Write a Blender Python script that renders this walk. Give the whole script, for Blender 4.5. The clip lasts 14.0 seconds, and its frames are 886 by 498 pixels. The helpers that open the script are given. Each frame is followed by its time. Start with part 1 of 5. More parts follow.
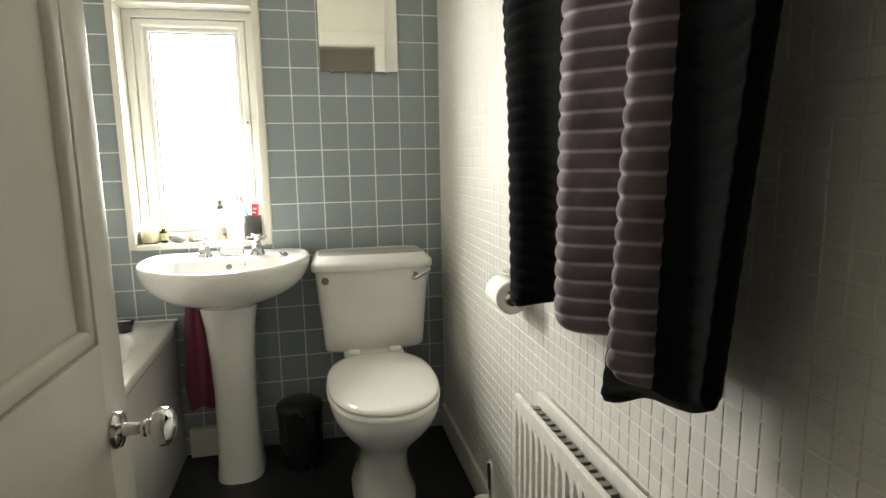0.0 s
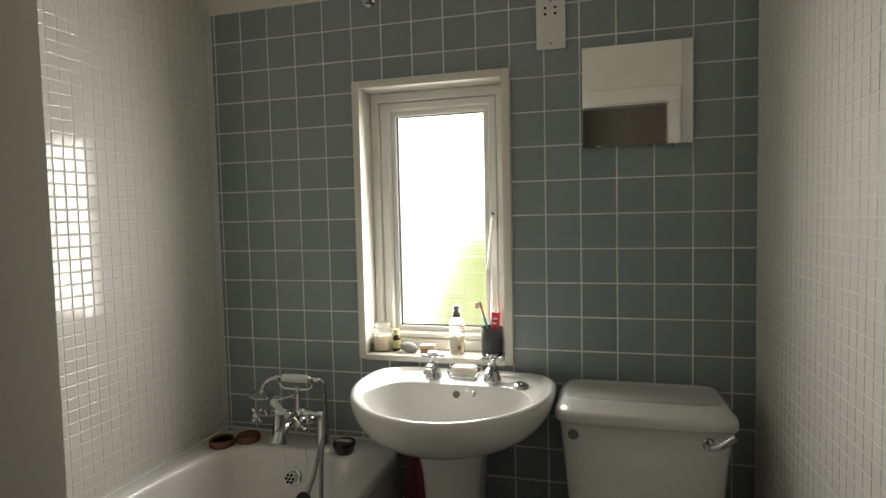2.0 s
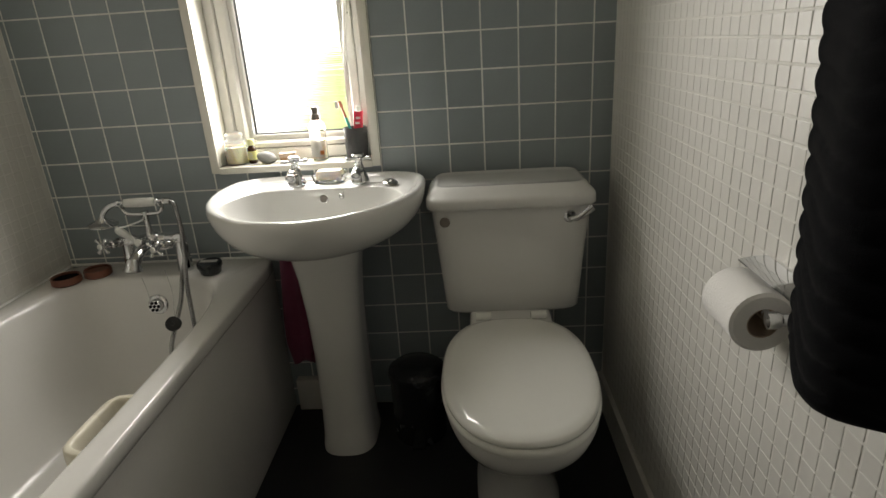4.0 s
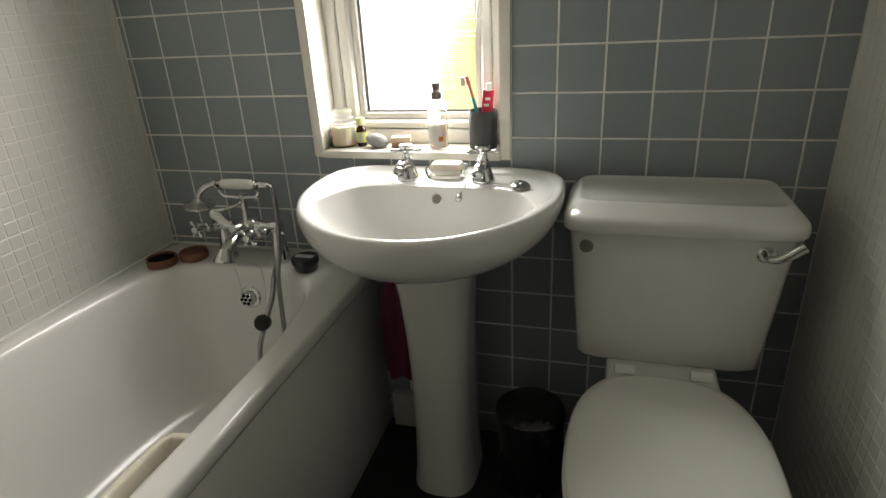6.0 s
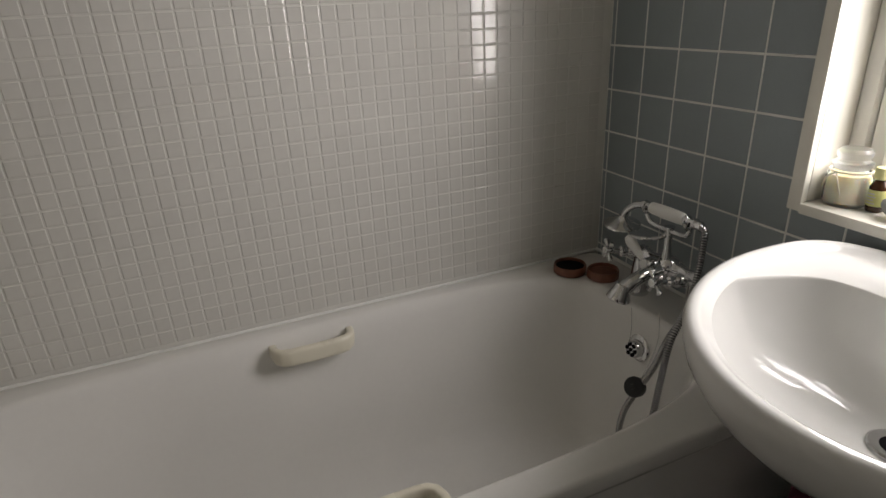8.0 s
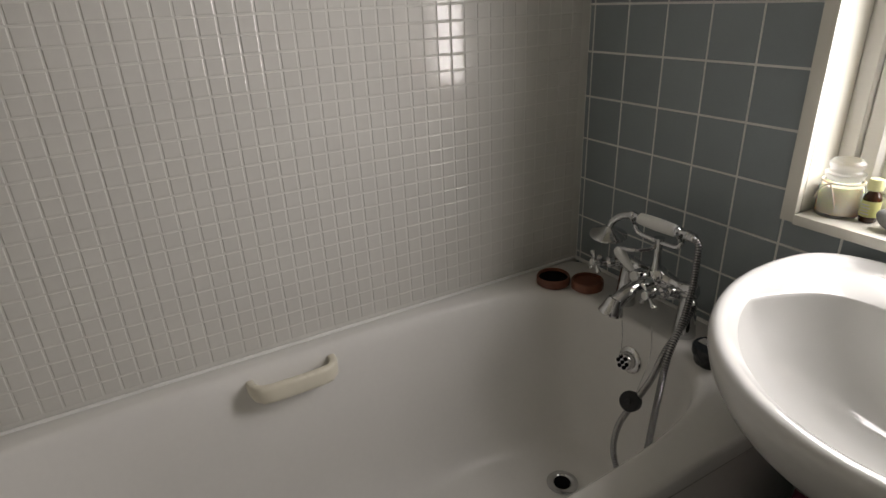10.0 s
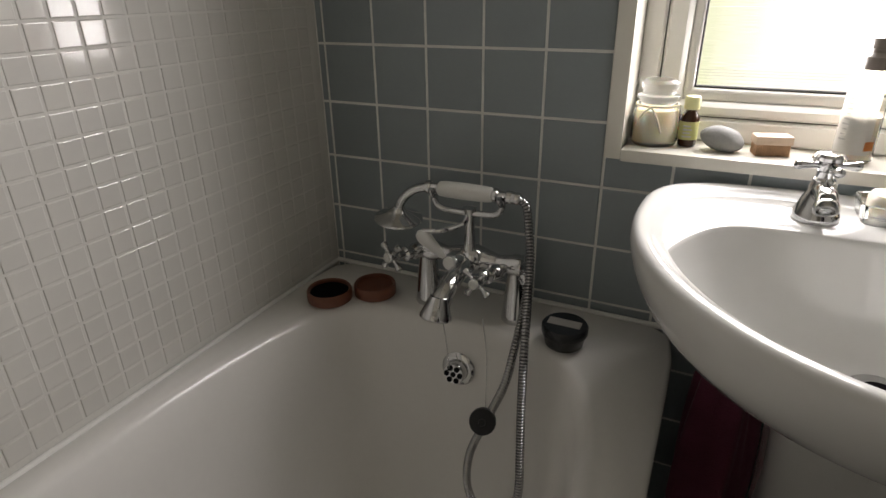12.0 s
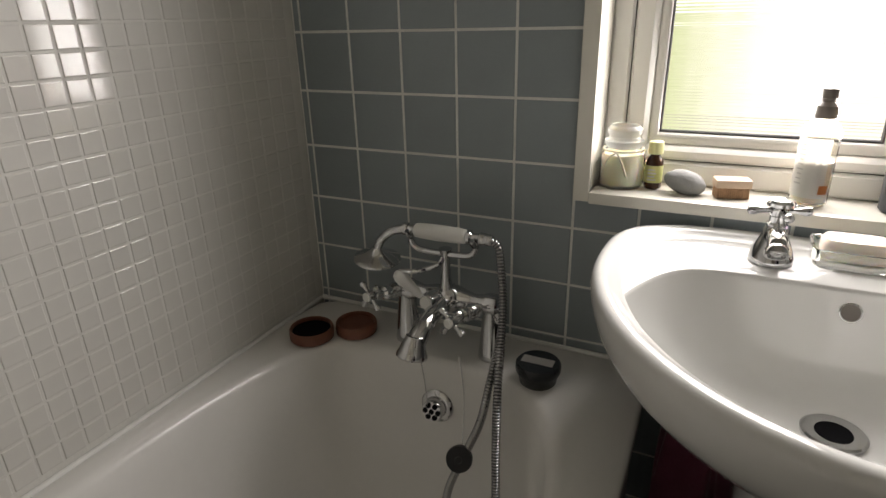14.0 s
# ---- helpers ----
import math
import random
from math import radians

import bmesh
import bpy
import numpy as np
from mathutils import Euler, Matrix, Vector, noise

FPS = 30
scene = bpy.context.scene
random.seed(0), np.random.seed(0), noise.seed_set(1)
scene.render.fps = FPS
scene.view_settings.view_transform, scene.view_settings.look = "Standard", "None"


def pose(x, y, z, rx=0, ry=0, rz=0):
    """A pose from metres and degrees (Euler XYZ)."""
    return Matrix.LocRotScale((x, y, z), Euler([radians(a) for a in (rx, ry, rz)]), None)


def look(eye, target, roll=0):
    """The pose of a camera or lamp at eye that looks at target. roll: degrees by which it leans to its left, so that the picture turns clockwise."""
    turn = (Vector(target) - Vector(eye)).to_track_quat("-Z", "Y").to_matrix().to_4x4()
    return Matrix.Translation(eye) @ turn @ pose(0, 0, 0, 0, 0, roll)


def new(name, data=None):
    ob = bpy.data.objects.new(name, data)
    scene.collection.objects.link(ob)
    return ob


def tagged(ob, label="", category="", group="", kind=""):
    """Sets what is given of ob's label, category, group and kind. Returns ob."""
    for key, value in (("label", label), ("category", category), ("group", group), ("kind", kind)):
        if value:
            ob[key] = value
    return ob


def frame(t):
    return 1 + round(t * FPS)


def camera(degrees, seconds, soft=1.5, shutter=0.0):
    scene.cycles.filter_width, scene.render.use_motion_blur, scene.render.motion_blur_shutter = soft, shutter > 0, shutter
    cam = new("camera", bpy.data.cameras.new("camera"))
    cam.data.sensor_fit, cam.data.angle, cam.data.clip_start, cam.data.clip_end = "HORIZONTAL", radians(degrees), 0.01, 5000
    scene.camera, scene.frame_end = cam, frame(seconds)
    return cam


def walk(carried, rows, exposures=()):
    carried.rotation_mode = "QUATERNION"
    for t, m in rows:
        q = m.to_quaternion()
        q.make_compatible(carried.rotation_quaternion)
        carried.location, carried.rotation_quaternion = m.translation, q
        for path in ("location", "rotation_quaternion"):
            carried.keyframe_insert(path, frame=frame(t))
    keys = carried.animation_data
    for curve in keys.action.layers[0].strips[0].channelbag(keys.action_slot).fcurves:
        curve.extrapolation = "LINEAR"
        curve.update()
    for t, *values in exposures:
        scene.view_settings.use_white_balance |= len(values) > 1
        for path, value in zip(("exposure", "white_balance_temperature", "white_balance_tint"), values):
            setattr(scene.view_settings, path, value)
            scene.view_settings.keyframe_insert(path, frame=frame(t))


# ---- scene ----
cam = camera(75.3, 14.0)
PATH = [
    (0, (1.179, -2.258, 1.126), (1.606, -0.329, 0.814), -1.0),
    (0.5, (1.23, -2.076, 1.183), (1.366, -0.141, 0.699), -1.0),
    (1, (1.287, -1.866, 1.195), (1.368, 0.061, 0.665), -1.2),
    (1.5, (1.306, -1.761, 1.207), (0.964, 0.144, 0.702), -2.2),
    (2, (1.278, -1.703, 1.268), (0.739, 0.22, 1.154), -1.3),
    (2.5, (1.272, -1.687, 1.302), (0.838, 0.265, 1.252), -0.3),
    (3, (1.312, -1.655, 1.27), (1.167, 0.335, 1.142), -0.5),
    (3.5, (1.3, -1.643, 1.188), (1.187, 0.286, 0.672), -2.9),
    (3.7, (1.284, -1.646, 1.152), (1.181, 0.251, 0.53), -3.5),
    (5.8, (1.243, -1.378, 1.173), (0.861, 0.414, 0.371), -3.2),
    (6, (1.222, -1.307, 1.163), (0.702, 0.454, 0.37), -3.2),
    (6.5, (1.153, -1.121, 1.131), (0.203, 0.405, 0.254), -3.7),
    (7, (1.116, -0.992, 1.141), (-0.222, 0.182, 0.231), -5.0),
    (7.5, (1.125, -0.943, 1.175), (-0.493, -0.117, 0.338), -2.0),
    (7.7, (1.155, -0.927, 1.166), (-0.547, -0.222, 0.388), -2.8),
    (9.8, (1.089, -0.972, 1.192), (-0.579, -0.221, 0.384), -1.9),
    (10, (1.049, -0.975, 1.195), (-0.557, -0.098, 0.389), -2.5),
    (10.5, (0.866, -0.919, 1.132), (-0.504, 0.294, 0.325), -2.4),
    (11, (0.722, -0.882, 1.113), (-0.302, 0.629, 0.296), -4.3),
    (11.5, (0.676, -0.88, 1.065), (-0.164, 0.742, 0.251), -3.4),
    (12, (0.666, -0.87, 1.049), (-0.134, 0.766, 0.224), -0.9),
    (12.5, (0.682, -0.873, 1.028), (-0.135, 0.752, 0.198), -0.2),
    (13, (0.679, -0.88, 1.014), (-0.123, 0.742, 0.163), 1.6),
    (13.5, (0.679, -0.87, 1.022), (-0.113, 0.779, 0.213), 1.8),
    (14, (0.711, -0.866, 1.08), (-0.11, 0.8, 0.338), -1.4),
]
EXPOSURES = [(0, 1.96, 6720, 7), (0.5, 1.5, 6700, 9), (1.0, 1.15, 6700, 9), (1.5, 0.88, 6750, 9), (2.0, 0.35, 6750, 10), (2.5, 0.1, 6750, 11), (3.0, 0.34, 6750, 11), (3.5, 0.53, 6750, 11),
             (6.0, 0.62, 6700, 11), (6.5, 0.38, 6650, 14), (7.0, 0.10, 6600, 17), (7.5, 0.0, 6570, 17), (10.0, 0.07, 6550, 17), (11.0, 0.06, 6550, 18), (12.0, 0.13, 6550, 17), (13.0, 0.27, 6580, 17), (13.5, 0.28, 6600, 17), (14.0, 0.13, 6650, 16)]
walk(cam, [(t, look(eye, target, roll)) for t, eye, target, roll in PATH], EXPOSURES)

# ---------------------------------------------------------------- light
world = bpy.data.worlds.new("overcast")
scene.world = world
world.use_nodes = True
wn = world.node_tree.nodes
sky = wn.new("ShaderNodeTexSky")
sky.sky_type = "NISHITA"
sky.sun_disc = False
sky.sun_elevation, sky.sun_rotation = radians(38), radians(20)
wn["Background"].inputs["Strength"].default_value = 0.08
world.node_tree.links.new(sky.outputs["Color"], wn["Background"].inputs["Color"])

sun = new("sun", bpy.data.lights.new("sun", "SUN"))
sun.data.energy, sun.data.angle, sun.data.color = 0.6, radians(20), (1.0, 0.97, 0.92)
sun.matrix_world = look((1.5, 4, 4), (0.8, 0, 1))

daylight = new("window_daylight", bpy.data.lights.new("window_daylight", "AREA"))
daylight.data.shape, daylight.data.size, daylight.data.size_y = "RECTANGLE", 0.288, 0.678
daylight.data.energy, daylight.data.color = 8.3, (1.0, 0.985, 0.94)
daylight.data.spread = radians(158)
daylight.matrix_world = look((0.765, 0.0785, 1.252), (0.765, -1, 1.16))

# ---------------------------------------------------------------- materials


def material(name, color, rough=0.5, metal=0.0, vary=0.12, scale=6.0, fine=90.0, bump=0.0, speck=0.0, piece=0.0,
             rough_vary=0.08, sheen=0.0, coat=0.0, island=0.0, soft=0.0, spec=0.5):
    """A surface with colour that drifts at two scales, uneven gloss and fine relief."""
    m = bpy.data.materials.new(name)
    m.use_nodes = True
    n, l = m.node_tree.nodes, m.node_tree.links
    b = n["Principled BSDF"]
    co = n.new("ShaderNodeTexCoord")
    big, small = n.new("ShaderNodeTexNoise"), n.new("ShaderNodeTexNoise")
    for node, s in ((big, scale), (small, fine)):
        node.inputs["Scale"].default_value = s
        node.inputs["Detail"].default_value = 4.0
        l.new(co.outputs["Object"], node.inputs["Vector"])
    add = n.new("ShaderNodeMath")
    add.operation = "MULTIPLY_ADD"
    add.inputs[1].default_value = 0.35 + speck
    l.new(small.outputs["Fac"], add.inputs[0])
    l.new(big.outputs["Fac"], add.inputs[2])
    value = add.outputs[0]
    if piece or island:
        source = n.new("ShaderNodeObjectInfo" if piece else "ShaderNodeNewGeometry")
        mix = n.new("ShaderNodeMath")
        mix.operation = "MULTIPLY_ADD"
        mix.inputs[1].default_value = piece or island
        l.new(source.outputs["Random" if piece else "Random Per Island"], mix.inputs[0])
        l.new(value, mix.inputs[2])
        value = mix.outputs[0]
    ramp = n.new("ShaderNodeMapRange")
    ramp.inputs["From Min"].default_value, ramp.inputs["From Max"].default_value = 0.3, 1.1 + (piece or island)
    ramp.inputs["To Min"].default_value, ramp.inputs["To Max"].default_value = 1 - vary, 1 + vary
    l.new(value, ramp.inputs["Value"])
    tint = n.new("ShaderNodeVectorMath")
    tint.operation = "SCALE"
    tint.inputs[0].default_value = color
    l.new(ramp.outputs["Result"], tint.inputs["Scale"])
    l.new(tint.outputs[0], b.inputs["Base Color"])
    gloss = n.new("ShaderNodeMapRange")
    gloss.inputs["To Min"].default_value, gloss.inputs["To Max"].default_value = max(0.02, rough - rough_vary), rough + rough_vary
    l.new(big.outputs["Fac"], gloss.inputs["Value"])
    l.new(gloss.outputs["Result"], b.inputs["Roughness"])
    b.inputs["Metallic"].default_value = metal
    b.inputs["Specular IOR Level"].default_value = spec
    if sheen:
        b.inputs["Sheen Weight"].default_value = sheen
        b.inputs["Sheen Roughness"].default_value = 0.35
    if coat:
        b.inputs["Coat Weight"].default_value = coat
    if soft:
        b.inputs["Subsurface Weight"].default_value = soft
        b.inputs["Subsurface Radius"].default_value = (0.02, 0.014, 0.008)
    if bump:
        bp = n.new("ShaderNodeBump")
        bp.inputs["Strength"].default_value = bump
        bp.inputs["Distance"].default_value = 0.002
        l.new(small.outputs["Fac"], bp.inputs["Height"])
        l.new(bp.outputs["Normal"], b.inputs["Normal"])
    return m


def clear(name, color, rough, ior=1.45):
    m = bpy.data.materials.new(name)
    m.use_nodes = True
    b = m.node_tree.nodes["Principled BSDF"]
    b.inputs["Base Color"].default_value = (*color, 1)
    b.inputs["Roughness"].default_value = rough
    b.inputs["IOR"].default_value = ior
    b.inputs["Transmission Weight"].default_value = 1.0
    return m


def reeded_glass():
    """Obscure window glass; the reeds are in the mesh."""
    m = clear("reeded_glass", (0.97, 0.98, 0.96), 0.03, 1.45)
    return m


def outside():
    """White overcast sky over a pale bush low down, sunlight painted into the glow."""
    m = bpy.data.materials.new("overcast_backdrop")
    m.use_nodes = True
    n, l = m.node_tree.nodes, m.node_tree.links
    n.remove(n["Principled BSDF"])
    co, nz = n.new("ShaderNodeTexCoord"), n.new("ShaderNodeTexNoise")
    nz.inputs["Scale"].default_value = 3.0
    nz.inputs["Detail"].default_value = 5.0
    l.new(co.outputs["Object"], nz.inputs["Vector"])
    sep = n.new("ShaderNodeSeparateXYZ")
    l.new(co.outputs["Object"], sep.inputs[0])
    # bush crown: falls off above the hedge line and to the sides
    dx, dz = n.new("ShaderNodeMath"), n.new("ShaderNodeMath")
    dx.operation = dz.operation = "MULTIPLY_ADD"
    dx.inputs[1].default_value, dx.inputs[2].default_value = 1.0, -BUSH_X
    dz.inputs[1].default_value, dz.inputs[2].default_value = 1.0, -BUSH_Z
    l.new(sep.outputs["X"], dx.inputs[0])
    l.new(sep.outputs["Z"], dz.inputs[0])
    both = n.new("ShaderNodeCombineXYZ")
    l.new(dx.outputs[0], both.inputs[0])
    l.new(dz.outputs[0], both.inputs[2])
    ln = n.new("ShaderNodeVectorMath")
    ln.operation = "LENGTH"
    l.new(both.outputs[0], ln.inputs[0])
    rag = n.new("ShaderNodeMath")
    rag.operation = "MULTIPLY_ADD"
    rag.inputs[1].default_value = 0.55
    l.new(nz.outputs["Fac"], rag.inputs[0])
    l.new(ln.outputs["Value"], rag.inputs[2])
    edge = n.new("ShaderNodeMapRange")
    edge.interpolation_type = "SMOOTHSTEP"
    edge.inputs["From Min"].default_value, edge.inputs["From Max"].default_value = BUSH_R, BUSH_R + 0.35
    l.new(rag.outputs[0], edge.inputs["Value"])
    leaf = n.new("ShaderNodeTexNoise")
    leaf.inputs["Scale"].default_value = 9.0
    l.new(co.outputs["Object"], leaf.inputs["Vector"])
    # leaves glow by themselves, daylight in their colours, paler towards +x
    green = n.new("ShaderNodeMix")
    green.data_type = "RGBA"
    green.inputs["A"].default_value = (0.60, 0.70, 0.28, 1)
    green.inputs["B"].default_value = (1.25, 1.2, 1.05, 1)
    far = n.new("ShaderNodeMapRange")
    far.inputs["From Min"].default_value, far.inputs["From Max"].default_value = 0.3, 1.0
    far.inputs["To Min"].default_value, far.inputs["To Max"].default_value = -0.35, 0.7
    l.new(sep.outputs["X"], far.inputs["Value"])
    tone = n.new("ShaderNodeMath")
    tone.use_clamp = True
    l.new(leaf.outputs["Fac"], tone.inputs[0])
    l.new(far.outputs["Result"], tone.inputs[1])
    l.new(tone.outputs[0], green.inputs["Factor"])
    mix = n.new("ShaderNodeMix")
    mix.data_type = "RGBA"
    mix.inputs["B"].default_value = (2.4, 2.4, 2.35, 1)
    l.new(edge.outputs["Result"], mix.inputs["Factor"])
    # ground glows too, its daylight put into the emission colour
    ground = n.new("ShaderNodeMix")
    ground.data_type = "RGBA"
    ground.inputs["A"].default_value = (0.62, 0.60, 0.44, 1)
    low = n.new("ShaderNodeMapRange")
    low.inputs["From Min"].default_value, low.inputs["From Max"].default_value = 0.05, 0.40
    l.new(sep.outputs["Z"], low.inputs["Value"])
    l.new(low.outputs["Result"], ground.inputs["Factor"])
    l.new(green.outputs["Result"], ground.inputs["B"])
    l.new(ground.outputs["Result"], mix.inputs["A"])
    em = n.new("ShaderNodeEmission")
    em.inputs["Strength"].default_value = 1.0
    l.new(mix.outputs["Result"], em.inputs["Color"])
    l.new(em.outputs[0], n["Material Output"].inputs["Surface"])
    return m


BUSH_X, BUSH_Z, BUSH_R = 0.90, 0.30, 1.20

GREY_TILE = material("grey_glazed_tile", (0.272, 0.312, 0.326), 0.30, vary=0.14, scale=9, fine=160, bump=0.03, piece=0.5)
GREY_GROUT = material("pale_grout", (0.80, 0.80, 0.76), 0.8, vary=0.18, scale=14, fine=220, bump=0.25)
MOSAIC = material("white_glazed_mosaic", (0.615, 0.605, 0.567), 0.105, vary=0.05, scale=12, fine=120, bump=0.02, rough_vary=0.04, piece=0.25)
MOSAIC_SHEET = material("white_glazed_mosaic_sheet", (0.615, 0.605, 0.567), 0.105, vary=0.05, scale=12, fine=120, bump=0.02, rough_vary=0.04, island=0.25)
MOSAIC_DULL = material("dull_white_mosaic", (0.68, 0.67, 0.63), 0.34, vary=0.05, scale=12, fine=120, bump=0.02, piece=0.25)
MOSAIC_DULL_SHEET = material("dull_white_mosaic_sheet", (0.68, 0.67, 0.63), 0.34, vary=0.05, scale=12, fine=120, bump=0.02, island=0.25)
PALE_GROUT = material("pale_mosaic_grout", (0.72, 0.71, 0.665), 0.8, vary=0.12, scale=9, fine=260, bump=0.2)
MOSAIC_GROUT = material("grey_mosaic_grout", (0.63, 0.62, 0.58), 0.8, vary=0.12, scale=9, fine=260, bump=0.2)
PLASTER = material("painted_plaster", (0.72, 0.69, 0.60), 0.75, vary=0.06, scale=3, fine=240, bump=0.12)
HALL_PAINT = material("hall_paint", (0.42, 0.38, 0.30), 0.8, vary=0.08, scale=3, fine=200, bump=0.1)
GLOSS_PAINT = material("white_gloss_paint", (0.76, 0.74, 0.66), 0.22, vary=0.05, scale=5, fine=60, bump=0.05)
UPVC = material("white_window_plastic", (0.80, 0.79, 0.75), 0.3, vary=0.04, scale=8, fine=120, bump=0.02)
CERAMIC = material("white_vitreous_china", (0.67, 0.668, 0.645), 0.07, vary=0.03, scale=4, fine=60, rough_vary=0.03, coat=0.4)
ACRYLIC = material("white_bath_acrylic", (0.74, 0.73, 0.70), 0.16, vary=0.05, scale=4, fine=90, rough_vary=0.06)
SEAT_PLASTIC = material("white_seat_plastic", (0.77, 0.77, 0.73), 0.14, vary=0.03, scale=5, fine=80)
CREAM = material("cream_plastic", (0.72, 0.68, 0.56), 0.28, vary=0.05, scale=9, fine=90)
CHROME = material("chrome", (0.62, 0.625, 0.63), 0.05, metal=1.0, vary=0.04, scale=20, fine=140, rough_vary=0.04)
HOSE_METAL = material("ribbed_hose_metal", (0.36, 0.36, 0.365), 0.18, metal=1.0, vary=0.08, scale=30, fine=200)
# near black: shade inside holes put into the colour; one soap cake too
HOLE_SHADE_AND_SOAP = material("hole_shade_and_dark_soap", (0.008, 0.008, 0.009), 0.9, vary=0.2, spec=0.05)
BLACK_PLASTIC = material("black_plastic", (0.012, 0.014, 0.016), 0.25, vary=0.15, scale=20)
# colours the shadow line of the sash gap and the seal at the glass
GAP_SHADE_AND_SEAL = material("grey_gap_shade_and_rubber_seal", (0.10, 0.10, 0.096), 0.6, vary=0.2, scale=20)
RUBBER = material("black_rubber", (0.012, 0.012, 0.013), 0.65, vary=0.2, scale=20, bump=0.1)
FLOOR = material("dark_vinyl_floor", (0.013, 0.014, 0.016), 0.45, vary=0.35, scale=7, fine=140, bump=0.12)
SKIRT = material("white_skirting_paint", (0.62, 0.61, 0.56), 0.4, vary=0.08, scale=7, fine=100, bump=0.05)
RADIATOR = material("white_radiator_enamel", (0.74, 0.73, 0.68), 0.28, vary=0.05, scale=8, fine=120)
FIN_METAL = material("dusty_grey_metal", (0.30, 0.29, 0.27), 0.55, metal=0.4, vary=0.25, scale=20, fine=160, bump=0.2)
TOWEL_BLACK = material("black_terry", (0.0045, 0.0046, 0.0056), 1.0, vary=0.3, scale=30, fine=900, bump=0.4, spec=0.03, sheen=0.07)
TOWEL_GREY = material("charcoal_lilac_terry", (0.21, 0.178, 0.20), 1.0, vary=0.4, scale=25, fine=900, bump=0.5, sheen=0.7, spec=0.1)
TOWEL_GREY.node_tree.nodes["Principled BSDF"].inputs["Sheen Tint"].default_value = (0.95, 0.82, 0.90, 1)


def woven_lines(m, pitch, half, gain):
    """Paler flat-woven lines between the ribs of a terry towel."""
    n, l = m.node_tree.nodes, m.node_tree.links
    b = n["Principled BSDF"]
    colour = b.inputs["Base Color"].links[0].from_socket
    co, sep, nz = n.new("ShaderNodeTexCoord"), n.new("ShaderNodeSeparateXYZ"), n.new("ShaderNodeTexNoise")
    nz.inputs["Scale"].default_value = 14.0
    l.new(co.outputs["Object"], sep.inputs[0])
    l.new(co.outputs["Object"], nz.inputs["Vector"])
    drift, fold, band, scale = n.new("ShaderNodeMath"), n.new("ShaderNodeMath"), n.new("ShaderNodeMapRange"), n.new("ShaderNodeVectorMath")
    drift.operation, fold.operation, scale.operation = "MULTIPLY_ADD", "PINGPONG", "SCALE"
    drift.inputs[1].default_value = 0.003
    fold.inputs[1].default_value = pitch / 2
    l.new(nz.outputs["Fac"], drift.inputs[0])
    l.new(sep.outputs["Z"], drift.inputs[2])
    l.new(drift.outputs[0], fold.inputs[0])
    band.inputs["From Min"].default_value, band.inputs["From Max"].default_value = 0.0006, half
    band.inputs["To Min"].default_value, band.inputs["To Max"].default_value = gain, 0.88
    l.new(fold.outputs[0], band.inputs["Value"])
    l.new(colour, scale.inputs[0])
    l.new(band.outputs["Result"], scale.inputs["Scale"])
    l.new(scale.outputs[0], b.inputs["Base Color"])


woven_lines(TOWEL_GREY, 0.027, 0.0042, 2.7)
BURGUNDY = material("burgundy_terry", (0.17, 0.034, 0.072), 0.9, vary=0.3, scale=20, fine=350, bump=0.8, sheen=0.3)
PAPER = material("white_tissue", (0.80, 0.79, 0.77), 0.9, vary=0.04, scale=12, fine=260, bump=0.3)
CARD = material("brown_card", (0.42, 0.34, 0.26), 0.9, vary=0.1, scale=20)
WOOD_BOWL = material("reddish_turned_wood", (0.165, 0.060, 0.034), 0.4, vary=0.35, scale=22, fine=140, bump=0.2)
BRUSH_WOOD = material("pale_beech", (0.58, 0.44, 0.32), 0.55, vary=0.2, scale=30, fine=160, bump=0.15)
BRISTLE = material("tan_bristle", (0.46, 0.28, 0.16), 0.9, vary=0.4, scale=60, fine=500, bump=1.0)
STONE = material("grey_pebble", (0.23, 0.23, 0.225), 0.8, vary=0.2, scale=25, fine=240, bump=0.4, speck=0.2)
WAX = material("cream_wax", (0.82, 0.74, 0.56), 0.45, vary=0.08, scale=20, soft=1.0)
TWINE = material("pale_raffia", (0.66, 0.60, 0.48), 0.9, vary=0.15, scale=60, bump=0.4)
AMBER = material("amber_glass_bottle", (0.05, 0.018, 0.006), 0.1, vary=0.1)
LIME_CAP = material("lime_yellow_plastic", (0.72, 0.70, 0.36), 0.35, vary=0.05)
LABEL_LIME = material("lime_paper_label", (0.60, 0.60, 0.24), 0.6, vary=0.1, scale=60)
LABEL_WHITE = material("white_paper_label", (0.75, 0.74, 0.70), 0.5, vary=0.05, scale=50)
PRINT = material("faint_grey_print", (0.55, 0.54, 0.52), 0.6)
ORANGE = material("orange_print", (0.62, 0.24, 0.06), 0.5)
PUMP_GREY = material("taupe_pump_plastic", (0.16, 0.14, 0.12), 0.35, vary=0.1)
SLATE = material("slate_grey_ceramic", (0.055, 0.058, 0.062), 0.5, vary=0.25, scale=40, fine=220, bump=0.25)
SOAP = material("cream_soap", (0.80, 0.73, 0.63), 0.45, vary=0.06, scale=25, bump=0.1, soft=0.6)
TEAL = material("teal_brush_plastic", (0.03, 0.42, 0.38), 0.3)
RED = material("red_tube_plastic", (0.62, 0.03, 0.07), 0.3, vary=0.05)
PINK = material("orange_brush_plastic", (0.60, 0.20, 0.12), 0.35)
WHITE_PLASTIC = material("white_plastic", (0.78, 0.78, 0.75), 0.3, vary=0.04)
WINDOW_GLASS = reeded_glass()
CLEAR_GLASS = clear("clear_glass", (0.96, 0.98, 0.96), 0.02)
FROSTED = clear("frosted_glass", (0.97, 0.97, 0.94), 0.35)
